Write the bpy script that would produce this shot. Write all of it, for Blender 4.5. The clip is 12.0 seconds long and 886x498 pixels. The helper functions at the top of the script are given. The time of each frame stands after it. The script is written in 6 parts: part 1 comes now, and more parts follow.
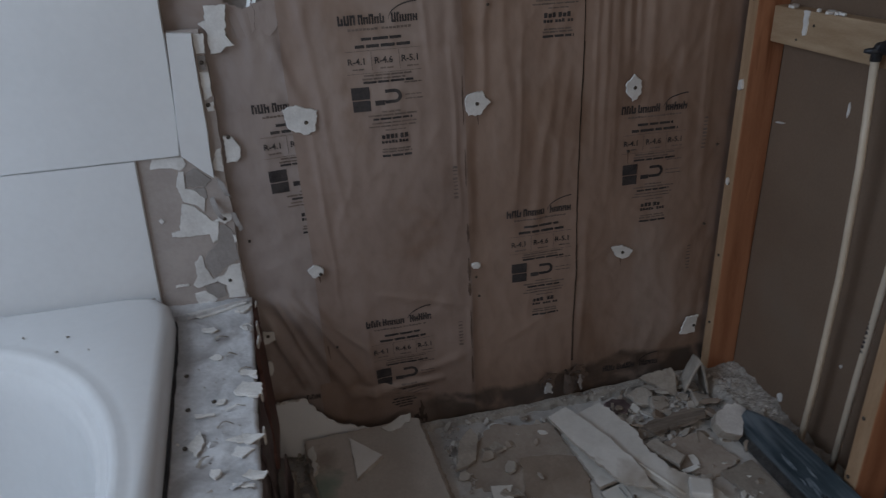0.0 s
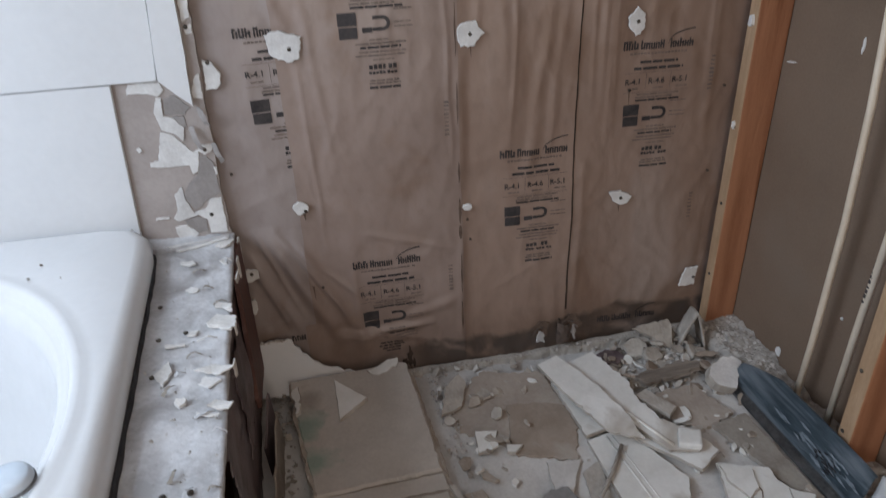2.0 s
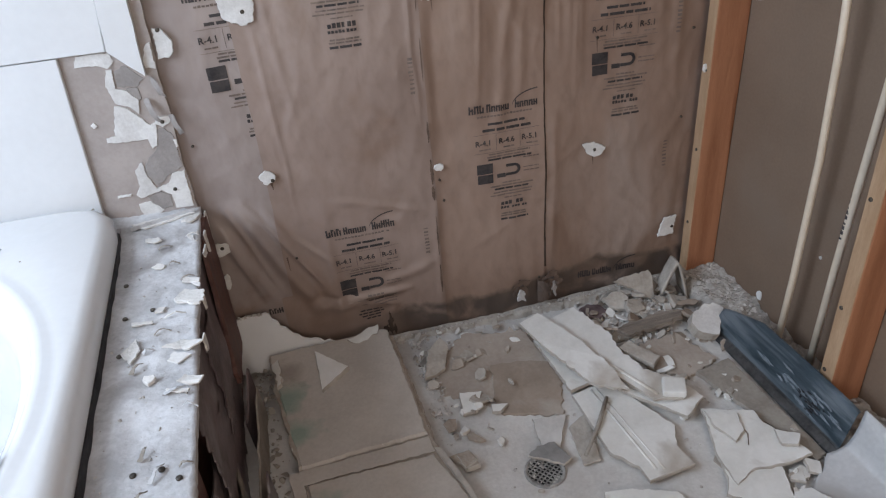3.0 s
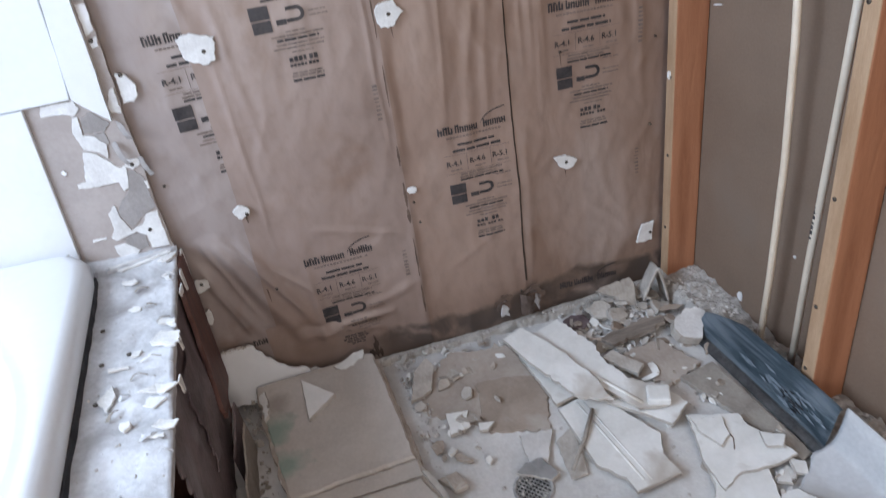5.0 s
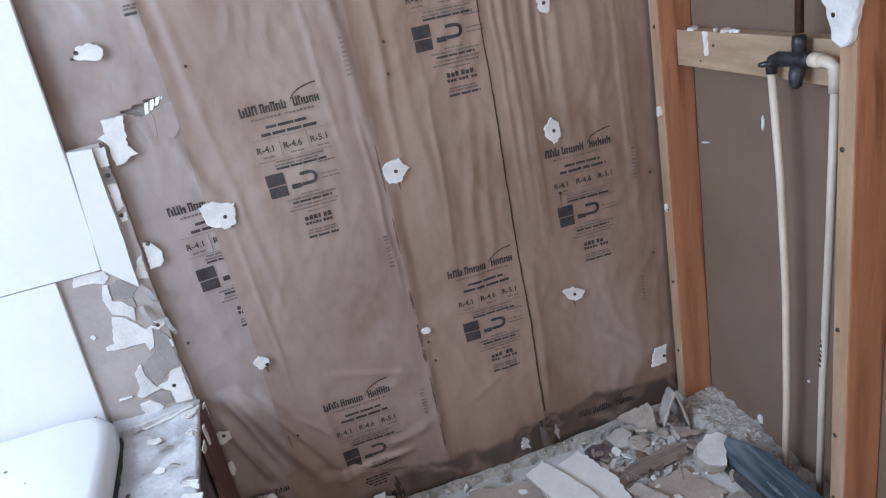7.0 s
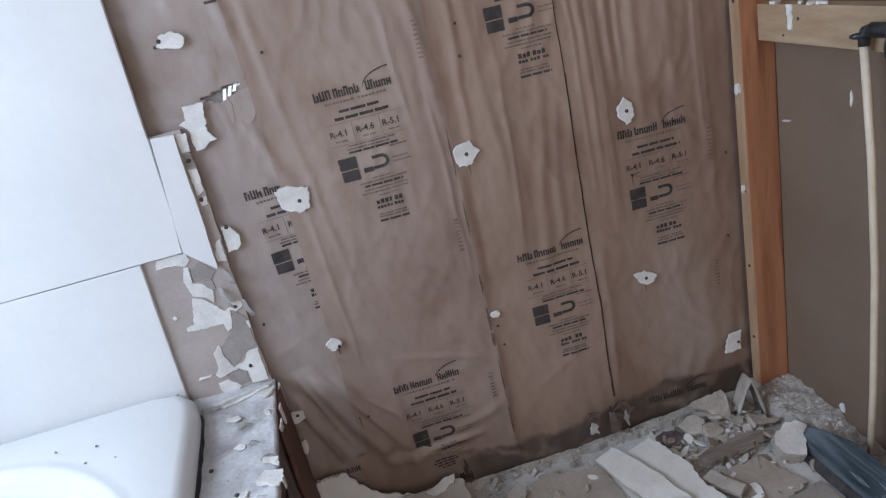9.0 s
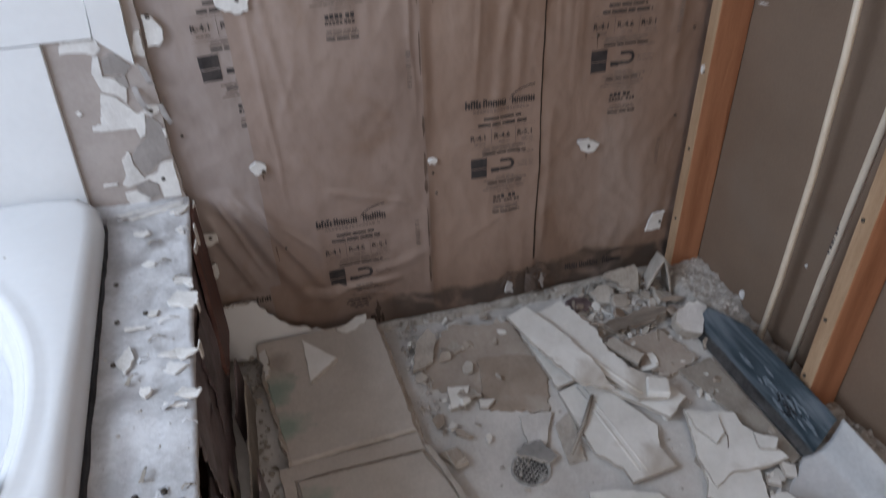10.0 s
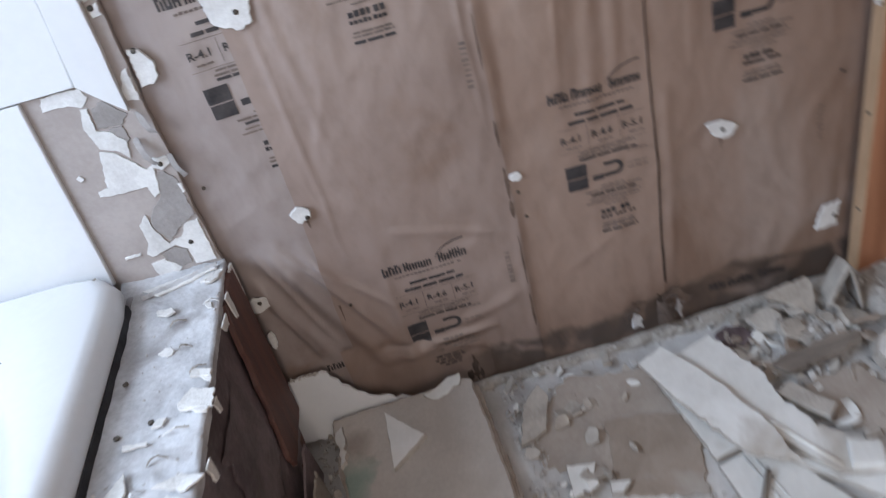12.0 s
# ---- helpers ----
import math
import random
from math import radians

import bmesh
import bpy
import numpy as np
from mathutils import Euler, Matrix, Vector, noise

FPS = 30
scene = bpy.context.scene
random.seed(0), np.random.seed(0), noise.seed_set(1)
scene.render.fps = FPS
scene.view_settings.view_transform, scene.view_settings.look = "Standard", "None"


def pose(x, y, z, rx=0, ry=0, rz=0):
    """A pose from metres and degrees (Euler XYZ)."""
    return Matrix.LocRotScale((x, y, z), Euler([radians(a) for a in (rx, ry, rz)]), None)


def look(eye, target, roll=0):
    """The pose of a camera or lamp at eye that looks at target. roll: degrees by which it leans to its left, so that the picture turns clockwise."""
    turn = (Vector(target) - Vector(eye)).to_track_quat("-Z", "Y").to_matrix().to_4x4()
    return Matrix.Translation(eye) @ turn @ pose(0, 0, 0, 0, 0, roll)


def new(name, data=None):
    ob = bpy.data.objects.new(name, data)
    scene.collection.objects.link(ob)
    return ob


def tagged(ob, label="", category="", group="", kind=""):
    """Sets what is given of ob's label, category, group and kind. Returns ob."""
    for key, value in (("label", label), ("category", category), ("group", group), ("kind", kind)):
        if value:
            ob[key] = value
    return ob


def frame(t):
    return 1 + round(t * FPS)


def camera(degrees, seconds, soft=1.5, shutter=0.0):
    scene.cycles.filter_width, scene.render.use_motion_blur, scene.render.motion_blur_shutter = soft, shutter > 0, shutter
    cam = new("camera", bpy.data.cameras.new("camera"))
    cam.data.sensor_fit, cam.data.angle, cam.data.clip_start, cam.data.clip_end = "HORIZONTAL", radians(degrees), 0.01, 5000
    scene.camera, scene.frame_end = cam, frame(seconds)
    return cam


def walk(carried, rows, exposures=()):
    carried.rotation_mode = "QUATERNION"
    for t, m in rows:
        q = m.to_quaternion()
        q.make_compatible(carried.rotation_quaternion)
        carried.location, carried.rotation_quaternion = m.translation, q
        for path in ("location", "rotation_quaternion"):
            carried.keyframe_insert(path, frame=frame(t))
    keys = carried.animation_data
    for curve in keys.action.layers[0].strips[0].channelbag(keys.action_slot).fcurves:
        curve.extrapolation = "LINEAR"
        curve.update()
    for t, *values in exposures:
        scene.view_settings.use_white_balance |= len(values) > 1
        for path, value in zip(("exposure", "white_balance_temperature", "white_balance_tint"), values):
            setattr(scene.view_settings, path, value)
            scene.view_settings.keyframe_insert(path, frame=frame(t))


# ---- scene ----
cam = camera(65.0, 12.0, soft=1.2, shutter=0.5)
PATH = [
    (0, (-0.408, -1.583, 1.326), (-0.064, 0.182, 0.450), -3.2),
    (0.5, (-0.385, -1.582, 1.322), (0.007, 0.166, 0.433), -0.0),
    (1, (-0.353, -1.575, 1.320), (-0.007, 0.178, 0.420), -5.4),
    (1.5, (-0.340, -1.586, 1.281), (-0.091, 0.193, 0.403), -5.0),
    (2, (-0.345, -1.569, 1.247), (-0.054, 0.156, 0.278), -2.5),
    (2.5, (-0.340, -1.550, 1.216), (-0.000, 0.126, 0.180), -3.3),
    (3, (-0.314, -1.559, 1.210), (0.001, 0.118, 0.167), -5.3),
    (3.2, (-0.312, -1.557, 1.212), (0.017, 0.111, 0.158), -4.9),
    (4.8, (-0.234, -1.565, 1.236), (0.085, 0.103, 0.179), -8.5),
    (5, (-0.254, -1.565, 1.234), (0.066, 0.125, 0.213), -8.9),
    (5.5, (-0.229, -1.565, 1.267), (0.079, 0.198, 0.373), -11.9),
    (6, (-0.225, -1.545, 1.316), (0.103, 0.236, 0.467), -9.8),
    (6.5, (-0.223, -1.565, 1.331), (0.100, 0.250, 0.556), -11.9),
    (7, (-0.226, -1.580, 1.335), (0.121, 0.241, 0.586), -11.9),
    (7.5, (-0.209, -1.591, 1.319), (0.076, 0.248, 0.587), -13.2),
    (7.7, (-0.219, -1.599, 1.333), (-0.027, 0.258, 0.616), -13.6),
    (9.3, (-0.273, -1.569, 1.332), (-0.080, 0.264, 0.558), -13.8),
    (9.5, (-0.233, -1.577, 1.334), (-0.083, 0.232, 0.496), -12.3),
    (10, (-0.345, -1.486, 1.296), (0.028, 0.100, 0.135), -2.3),
    (10.5, (-0.318, -1.463, 1.238), (0.076, 0.008, -0.058), -6.1),
    (11, (-0.194, -1.338, 1.098), (0.128, 0.093, -0.262), -9.1),
    (11.5, (-0.266, -1.337, 1.106), (-0.036, 0.283, -0.044), -18.7),
    (12, (-0.188, -1.180, 1.124), (-0.184, 0.502, 0.043), -16.0),
]
EXPOSURES = [(0, -1.86, 6550, 11.5), (0.2, -1.55, 6550, 12.5), (0.5, -1.1, 6550, 12.5), (1.0, -0.82, 6600, 12.5), (1.5, -0.58, 6650, 12.5), (2.0, -0.7, 6800, 12.5), (2.5, -0.44, 6800, 12.5), (3.2, -0.34, 6700, 12.5), (5.0, 0.06, 6300, 12.5), (6.5, -0.02, 6150, 12.5), (7.5, -0.18, 6100, 12.5), (9.3, -0.55, 6500, 12.5), (10.0, -0.65, 6650, 13.5), (10.6, -0.36, 6600, 13.5), (11.0, -0.1, 6550, 13.5), (11.5, 0.2, 6200, 12.5), (12, -0.12, 6350, 12.5)]
walk(cam, [(t, look(eye, target, roll)) for t, eye, target, roll in PATH], EXPOSURES)
WINDOW_WATTS, FILL_WATTS = 60.0, 26.0

# ---- world, light ----
world = bpy.data.worlds.new("sky")
scene.world = world
world.use_nodes = True
wn = world.node_tree
sky = wn.nodes.new("ShaderNodeTexSky")
sky.sky_type, sky.sun_disc = "NISHITA", False
sky.sun_elevation, sky.sun_rotation = radians(42), radians(250)
wn.links.new(sky.outputs[0], wn.nodes["Background"].inputs[0])
wn.nodes["Background"].inputs[1].default_value = 0.12


def area_light(name, m, width, height, watts, colour):
    data = bpy.data.lights.new(name, "AREA")
    data.shape, data.size, data.size_y, data.energy, data.color = "RECTANGLE", width, height, watts, colour
    ob = new(name, data)
    ob.matrix_world = m
    return ob


# daylight through the window over the tub, and an added warm fill lamp behind
area_light("window_daylight", look((-1.93, -1.10, 1.70), (-0.3, -0.85, 0.75)), 1.5, 1.05, WINDOW_WATTS, (0.64, 0.80, 1.0))
area_light("fill_light", look((-0.05, -3.18, 1.35), (-0.1, 0.0, 0.6)), 0.85, 1.9, FILL_WATTS, (1.0, 0.86, 0.73))


# ---- materials ----
def nodes_of(name):
    m = bpy.data.materials.new(name)
    m.use_nodes = True
    nt = m.node_tree
    return m, nt, nt.nodes["Principled BSDF"]


def mottled(name, dark, light, scale=9.0, fine=90.0, rough=0.7, bump=0.3, stain=None, stain_at=0.62, metal=0.0, stretch=(1, 1, 1), spread=0.16, island=0.0):
    """A surface with broad mottling, fine grain, optional stains and bump."""
    m, nt, bsdf = nodes_of(name)
    n, link = nt.nodes.new, nt.links.new
    co, mp = n("ShaderNodeTexCoord"), n("ShaderNodeMapping")
    mp.inputs["Scale"].default_value = stretch
    link(co.outputs["Object"], mp.inputs[0])
    big, small = n("ShaderNodeTexNoise"), n("ShaderNodeTexNoise")
    big.inputs["Scale"].default_value, big.inputs["Detail"].default_value, big.inputs["Roughness"].default_value = scale, 6, 0.62
    small.inputs["Scale"].default_value, small.inputs["Detail"].default_value = fine, 4
    for t in (big, small):
        link(mp.outputs[0], t.inputs["Vector"])
    ramp = n("ShaderNodeValToRGB")
    ramp.color_ramp.elements[0].position, ramp.color_ramp.elements[1].position = 0.5 - spread, 0.5 + spread
    ramp.color_ramp.elements[0].color, ramp.color_ramp.elements[1].color = (*dark, 1), (*light, 1)
    add = n("ShaderNodeMath")
    add.operation = "MULTIPLY_ADD"
    link(small.outputs[0], add.inputs[0])
    add.inputs[1].default_value = 0.32
    sub = n("ShaderNodeMath")
    sub.operation = "SUBTRACT"
    link(big.outputs[0], sub.inputs[0])
    sub.inputs[1].default_value = 0.16
    link(sub.outputs[0], add.inputs[2])
    last = add
    if island:
        geo, mul = n("ShaderNodeNewGeometry"), n("ShaderNodeMath")
        mul.operation = "MULTIPLY_ADD"
        link(geo.outputs["Random Per Island"], mul.inputs[0])
        mul.inputs[1].default_value = island
        link(add.outputs[0], mul.inputs[2])
        sub2 = n("ShaderNodeMath")
        sub2.operation = "SUBTRACT"
        link(mul.outputs[0], sub2.inputs[0])
        sub2.inputs[1].default_value = island / 2
        last = sub2
    link(last.outputs[0], ramp.inputs[0])
    colour = ramp.outputs[0]
    if stain:
        spots, sr, mix = n("ShaderNodeTexNoise"), n("ShaderNodeValToRGB"), n("ShaderNodeMix")
        spots.inputs["Scale"].default_value, spots.inputs["Detail"].default_value = scale * 0.6, 5
        spots.inputs["Distortion"].default_value = 0.6
        link(mp.outputs[0], spots.inputs["Vector"])
        sr.color_ramp.elements[0].position, sr.color_ramp.elements[1].position = stain_at - 0.06, stain_at + 0.06
        link(spots.outputs[0], sr.inputs[0])
        mix.data_type = "RGBA"
        link(sr.outputs[0], mix.inputs[0])
        link(colour, mix.inputs[6])
        mix.inputs[7].default_value = (*stain, 1)
        colour = mix.outputs[2]
    link(colour, bsdf.inputs["Base Color"])
    bsdf.inputs["Metallic"].default_value = metal
    rr = n("ShaderNodeMapRange")
    rr.inputs["To Min"].default_value, rr.inputs["To Max"].default_value = rough - 0.1, min(1.0, rough + 0.12)
    link(big.outputs[0], rr.inputs[0])
    link(rr.outputs[0], bsdf.inputs["Roughness"])
    if bump:
        b = n("ShaderNodeBump")
        b.inputs["Strength"].default_value, b.inputs["Distance"].default_value = bump, 0.004
        link(add.outputs[0], b.inputs["Height"])
        link(b.outputs[0], bsdf.inputs["Normal"])
    return m


def kraft_paper(name, dark=(0.268, 0.187, 0.150), light=(0.335, 0.244, 0.206)):
    """Brown foil-backed kraft paper with pale rubbed areas, rusty blotches and a wet-mould tide mark."""
    m, nt, bsdf = nodes_of(name)
    n, link = nt.nodes.new, nt.links.new
    co = n("ShaderNodeTexCoord")

    def noise_at(scale, detail, stretch=(1, 1, 1), distort=0.0):
        mp, t = n("ShaderNodeMapping"), n("ShaderNodeTexNoise")
        mp.inputs["Scale"].default_value = stretch
        link(co.outputs["Object"], mp.inputs[0])
        link(mp.outputs[0], t.inputs["Vector"])
        t.inputs["Scale"].default_value, t.inputs["Detail"].default_value, t.inputs["Distortion"].default_value = scale, detail, distort
        return t.outputs[0]

    def mixed(factor, a, b):
        mix = n("ShaderNodeMix")
        mix.data_type = "RGBA"
        link(factor, mix.inputs[0])
        for socket, v in ((mix.inputs[6], a), (mix.inputs[7], b)):
            if isinstance(v, tuple):
                socket.default_value = (*v, 1)
            else:
                link(v, socket)
        return mix.outputs[2]

    def band(value, low, high, top=1.0):
        r = n("ShaderNodeMapRange")
        r.interpolation_type = "SMOOTHSTEP"
        r.inputs["From Min"].default_value, r.inputs["From Max"].default_value, r.inputs["To Max"].default_value = low, high, top
        link(value, r.inputs[0])
        return r.outputs[0]

    colour = mixed(band(noise_at(2.2, 5), 0.3, 0.7), dark, light)
    colour = mixed(band(noise_at(2.6, 4, (1.3, 1, 0.55), 0.5), 0.52, 0.72, 0.5), colour, (0.40, 0.325, 0.285))
    colour = mixed(band(noise_at(4.2, 6, (1.2, 1, 0.75), 0.9), 0.54, 0.72, 0.6), colour, (0.20, 0.115, 0.072))
    colour = mixed(band(noise_at(34, 4, (1, 1, 0.8)), 0.45, 0.8, 0.22), colour, (0.16, 0.11, 0.085))
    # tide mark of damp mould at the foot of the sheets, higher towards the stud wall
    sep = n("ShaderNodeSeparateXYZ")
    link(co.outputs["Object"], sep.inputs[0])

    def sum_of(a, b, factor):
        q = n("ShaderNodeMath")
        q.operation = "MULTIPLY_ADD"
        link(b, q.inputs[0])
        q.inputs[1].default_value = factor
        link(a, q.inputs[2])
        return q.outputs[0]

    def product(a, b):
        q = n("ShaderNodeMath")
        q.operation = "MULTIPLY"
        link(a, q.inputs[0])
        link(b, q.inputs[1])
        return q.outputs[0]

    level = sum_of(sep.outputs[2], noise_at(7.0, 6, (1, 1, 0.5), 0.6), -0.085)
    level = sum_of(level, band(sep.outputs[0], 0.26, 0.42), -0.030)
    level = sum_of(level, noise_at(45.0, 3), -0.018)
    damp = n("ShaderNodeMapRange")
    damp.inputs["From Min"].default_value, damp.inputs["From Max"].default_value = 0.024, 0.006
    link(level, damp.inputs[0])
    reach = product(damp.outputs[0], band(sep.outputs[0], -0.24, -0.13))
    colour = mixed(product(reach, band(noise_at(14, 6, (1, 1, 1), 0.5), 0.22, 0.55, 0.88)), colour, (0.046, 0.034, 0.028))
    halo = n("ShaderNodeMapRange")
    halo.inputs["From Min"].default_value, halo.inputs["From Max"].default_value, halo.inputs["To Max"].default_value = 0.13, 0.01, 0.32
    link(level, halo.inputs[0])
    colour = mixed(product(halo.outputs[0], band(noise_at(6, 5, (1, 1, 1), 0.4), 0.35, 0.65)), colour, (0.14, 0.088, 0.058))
    link(colour, bsdf.inputs["Base Color"])
    bsdf.inputs["Roughness"].default_value = 0.47
    bsdf.inputs["Specular IOR Level"].default_value = 0.85
    b = n("ShaderNodeBump")
    b.inputs["Strength"].default_value, b.inputs["Distance"].default_value = 0.5, 0.010
    link(noise_at(13, 3, (1, 1, 0.6), 0.2), b.inputs["Height"])
    link(b.outputs[0], bsdf.inputs["Normal"])
    return m


def plain(name, colour, rough=0.5, metal=0.0):
    m, nt, bsdf = nodes_of(name)
    bsdf.inputs["Base Color"].default_value = (*colour, 1)
    bsdf.inputs["Roughness"].default_value, bsdf.inputs["Metallic"].default_value = rough, metal
    return m


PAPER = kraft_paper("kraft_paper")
# left sheets: dusty aged paper, with the window's cool sheen mixed into the colour
PAPER_GREY = kraft_paper("dusty_sheen_kraft_paper", (0.318, 0.258, 0.238), (0.392, 0.328, 0.304))
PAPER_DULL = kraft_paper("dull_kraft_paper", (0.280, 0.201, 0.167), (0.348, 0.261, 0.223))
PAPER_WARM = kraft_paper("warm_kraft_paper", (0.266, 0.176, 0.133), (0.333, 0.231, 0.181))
INK = mottled("faded_ink", (0.022, 0.020, 0.024), (0.07, 0.06, 0.058), 30, 200, 0.6, 0)
INK_FAINT = mottled("faint_ink", (0.12, 0.095, 0.085), (0.24, 0.18, 0.15), 30, 200, 0.6, 0)
GYPSUM = mottled("gypsum", (0.60, 0.58, 0.56), (0.80, 0.79, 0.77), 14, 160, 0.85, 0.5)
GYPSUM_GREY = mottled("grey_gypsum_core", (0.27, 0.245, 0.23), (0.36, 0.33, 0.315), 18, 140, 0.9, 0.7)
BOARD_PAPER = mottled("board_paper", (0.345, 0.297, 0.273), (0.435, 0.383, 0.355), 5, 120, 0.75, 0.15, stain=(0.50, 0.45, 0.42), stain_at=0.66)
BACK_PAPER = mottled("board_back_paper", (0.176, 0.118, 0.080), (0.218, 0.152, 0.107), 2.4, 150, 0.75, 0.12, stain=(0.212, 0.158, 0.118), stain_at=0.64)
PANEL = mottled("white_wall_panel", (0.70, 0.705, 0.71), (0.75, 0.755, 0.76), 3, 60, 0.38, 0.03)
DUSTY_PAN = mottled("dusty_white_pan", (0.47, 0.475, 0.48), (0.60, 0.605, 0.61), 5, 110, 0.6, 0.12, stain=(0.40, 0.39, 0.375), stain_at=0.62)
ACRYLIC = mottled("white_tub_acrylic", (0.72, 0.725, 0.73), (0.77, 0.775, 0.78), 3, 60, 0.16, 0.0)
NEAR_BLACK = mottled("dark_gap_strip", (0.012, 0.012, 0.016), (0.04, 0.04, 0.045), 20, 150, 0.9, 0.4)
THINSET = mottled("thinset", (0.42, 0.415, 0.42), (0.66, 0.66, 0.67), 11, 120, 0.85, 0.9, stain=(0.33, 0.31, 0.305), stain_at=0.66)
SCRAP = mottled("thinset_scrap", (0.62, 0.60, 0.57), (0.80, 0.78, 0.75), 20, 160, 0.85, 0.6)
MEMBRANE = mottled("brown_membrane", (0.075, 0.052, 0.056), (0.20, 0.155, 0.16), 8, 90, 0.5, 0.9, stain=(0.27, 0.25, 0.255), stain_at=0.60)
REDWOOD = mottled("red_brown_wood", (0.085, 0.042, 0.038), (0.165, 0.075, 0.058), 7, 120, 0.6, 0.3, stretch=(6, 6, 0.7))
STUD = mottled("orange_pine", (0.30, 0.120, 0.058), (0.42, 0.190, 0.100), 4, 70, 0.6, 0.25, stretch=(9, 9, 0.8), stain=(0.20, 0.07, 0.028), stain_at=0.62)
STUD_PALE = mottled("dusty_pine_edge", (0.35, 0.215, 0.120), (0.47, 0.315, 0.195), 6, 90, 0.7, 0.25, stretch=(6, 6, 0.9))
BLOCKING = mottled("pale_pine_block", (0.37, 0.25, 0.15), (0.49, 0.36, 0.235), 5, 90, 0.65, 0.2, stretch=(8, 1, 8))
MORTAR = mottled("mortar_bed", (0.50, 0.48, 0.455), (0.66, 0.64, 0.615), 5, 130, 0.9, 0.6, stain=(0.40, 0.36, 0.32), stain_at=0.62)
SLAB = mottled("dusty_slab", (0.45, 0.405, 0.36), (0.57, 0.52, 0.47), 5, 130, 0.85, 0.45, stain=(0.39, 0.34, 0.295), stain_at=0.62)
BOARD_DUST = mottled("dusty_board", (0.34, 0.285, 0.24), (0.44, 0.385, 0.335), 7, 120, 0.88, 0.5, stain=(0.29, 0.24, 0.20), stain_at=0.60)


def stained_slab(name, spots):
    """The slab's surface with a soft teal stain round each spot (x, y, radius)."""
    m = SLAB.copy()
    m.name = name
    nt = m.node_tree
    n, link = nt.nodes.new, nt.links.new
    bsdf = next(q for q in nt.nodes if q.type == "BSDF_PRINCIPLED")
    colour = bsdf.inputs["Base Color"].links[0].from_socket
    co, noisy = n("ShaderNodeTexCoord"), n("ShaderNodeTexNoise")
    noisy.inputs["Scale"].default_value, noisy.inputs["Detail"].default_value = 26, 5
    link(co.outputs["Object"], noisy.inputs["Vector"])
    for x, y, radius, tint in spots:
        away, mul, fade, mix = n("ShaderNodeVectorMath"), n("ShaderNodeMath"), n("ShaderNodeMapRange"), n("ShaderNodeMix")
        away.operation = "DISTANCE"
        link(co.outputs["Object"], away.inputs[0])
        away.inputs[1].default_value = (x, y, 0.045)
        mul.operation = "MULTIPLY"
        link(away.outputs["Value"], mul.inputs[0])
        link(noisy.outputs[0], mul.inputs[1])
        fade.inputs["From Min"].default_value, fade.inputs["From Max"].default_value = radius * 0.55, radius * 0.15
        fade.inputs["To Max"].default_value = 0.6
        link(mul.outputs[0], fade.inputs[0])
        mix.data_type = "RGBA"
        link(fade.outputs[0], mix.inputs[0])
        link(colour, mix.inputs[6])
        mix.inputs[7].default_value = (*tint, 1)
        colour = mix.outputs[2]
    link(colour, bsdf.inputs["Base Color"])
    return m


TEAL, UMBER = (0.13, 0.27, 0.21), (0.26, 0.21, 0.17)
SLAB_STAINED = stained_slab("stained_slab", ((-0.485, -0.24, 0.055, TEAL), (-0.462, -0.36, 0.05, TEAL), (-0.47, -0.14, 0.05, UMBER), (-0.428, -0.58, 0.05, TEAL), (-0.20, -0.80, 0.07, UMBER)))
SLAB_SIDE = mottled("slab_rim", (0.30, 0.25, 0.205), (0.45, 0.395, 0.34), 20, 150, 0.9, 0.8)
BROWN_SHEET = mottled("brown_sheet", (0.27, 0.215, 0.172), (0.36, 0.295, 0.242), 9, 100, 0.85, 0.5, stain=(0.42, 0.375, 0.33), stain_at=0.60)
OLD_WOOD = mottled("old_dusty_wood", (0.13, 0.105, 0.085), (0.29, 0.245, 0.205), 6, 120, 0.9, 0.8, stretch=(1, 9, 6), stain=(0.38, 0.345, 0.31), stain_at=0.62)
SHARD = mottled("white_shard", (0.66, 0.65, 0.615), (0.78, 0.77, 0.74), 9, 90, 0.5, 0.25, stain=(0.47, 0.425, 0.37), stain_at=0.60)
TILE_WHITE = mottled("white_tile_face", (0.80, 0.79, 0.76), (0.87, 0.86, 0.84), 12, 90, 0.6, 0.2)
SHARD_BACK = mottled("shard_back", (0.35, 0.315, 0.275), (0.50, 0.46, 0.41), 16, 120, 0.85, 0.6)
GREY_PIECE = mottled("grey_piece", (0.25, 0.22, 0.19), (0.38, 0.345, 0.30), 12, 120, 0.9, 0.6)
RUBBLE = mottled("rubble", (0.32, 0.29, 0.26), (0.62, 0.585, 0.55), 25, 160, 0.92, 0.5, island=0.4, spread=0.25)
CRUST = mottled("mortar_crust", (0.29, 0.265, 0.235), (0.48, 0.45, 0.415), 22, 150, 0.92, 1.0)
DUSTY_STEEL = mottled("dusty_steel", (0.22, 0.21, 0.20), (0.44, 0.43, 0.41), 40, 160, 0.6, 0.3, metal=0.2)
BLUE = mottled("blue_grey_sheet_metal", (0.060, 0.092, 0.115), (0.125, 0.172, 0.208), 22, 160, 0.45, 0.6, stain=(0.255, 0.305, 0.35), stain_at=0.51, stretch=(1, 0.25, 1.6))
SCUFF = mottled("pale_scuff", (0.16, 0.20, 0.235), (0.27, 0.315, 0.355), 40, 160, 0.6, 0.3)
DARK_METAL = mottled("dark_metal", (0.13, 0.135, 0.14), (0.28, 0.285, 0.29), 20, 120, 0.5, 0.3, metal=0.6)
CPVC = mottled("cream_plastic_pipe", (0.62, 0.525, 0.41), (0.70, 0.605, 0.485), 12, 80, 0.4, 0.05)
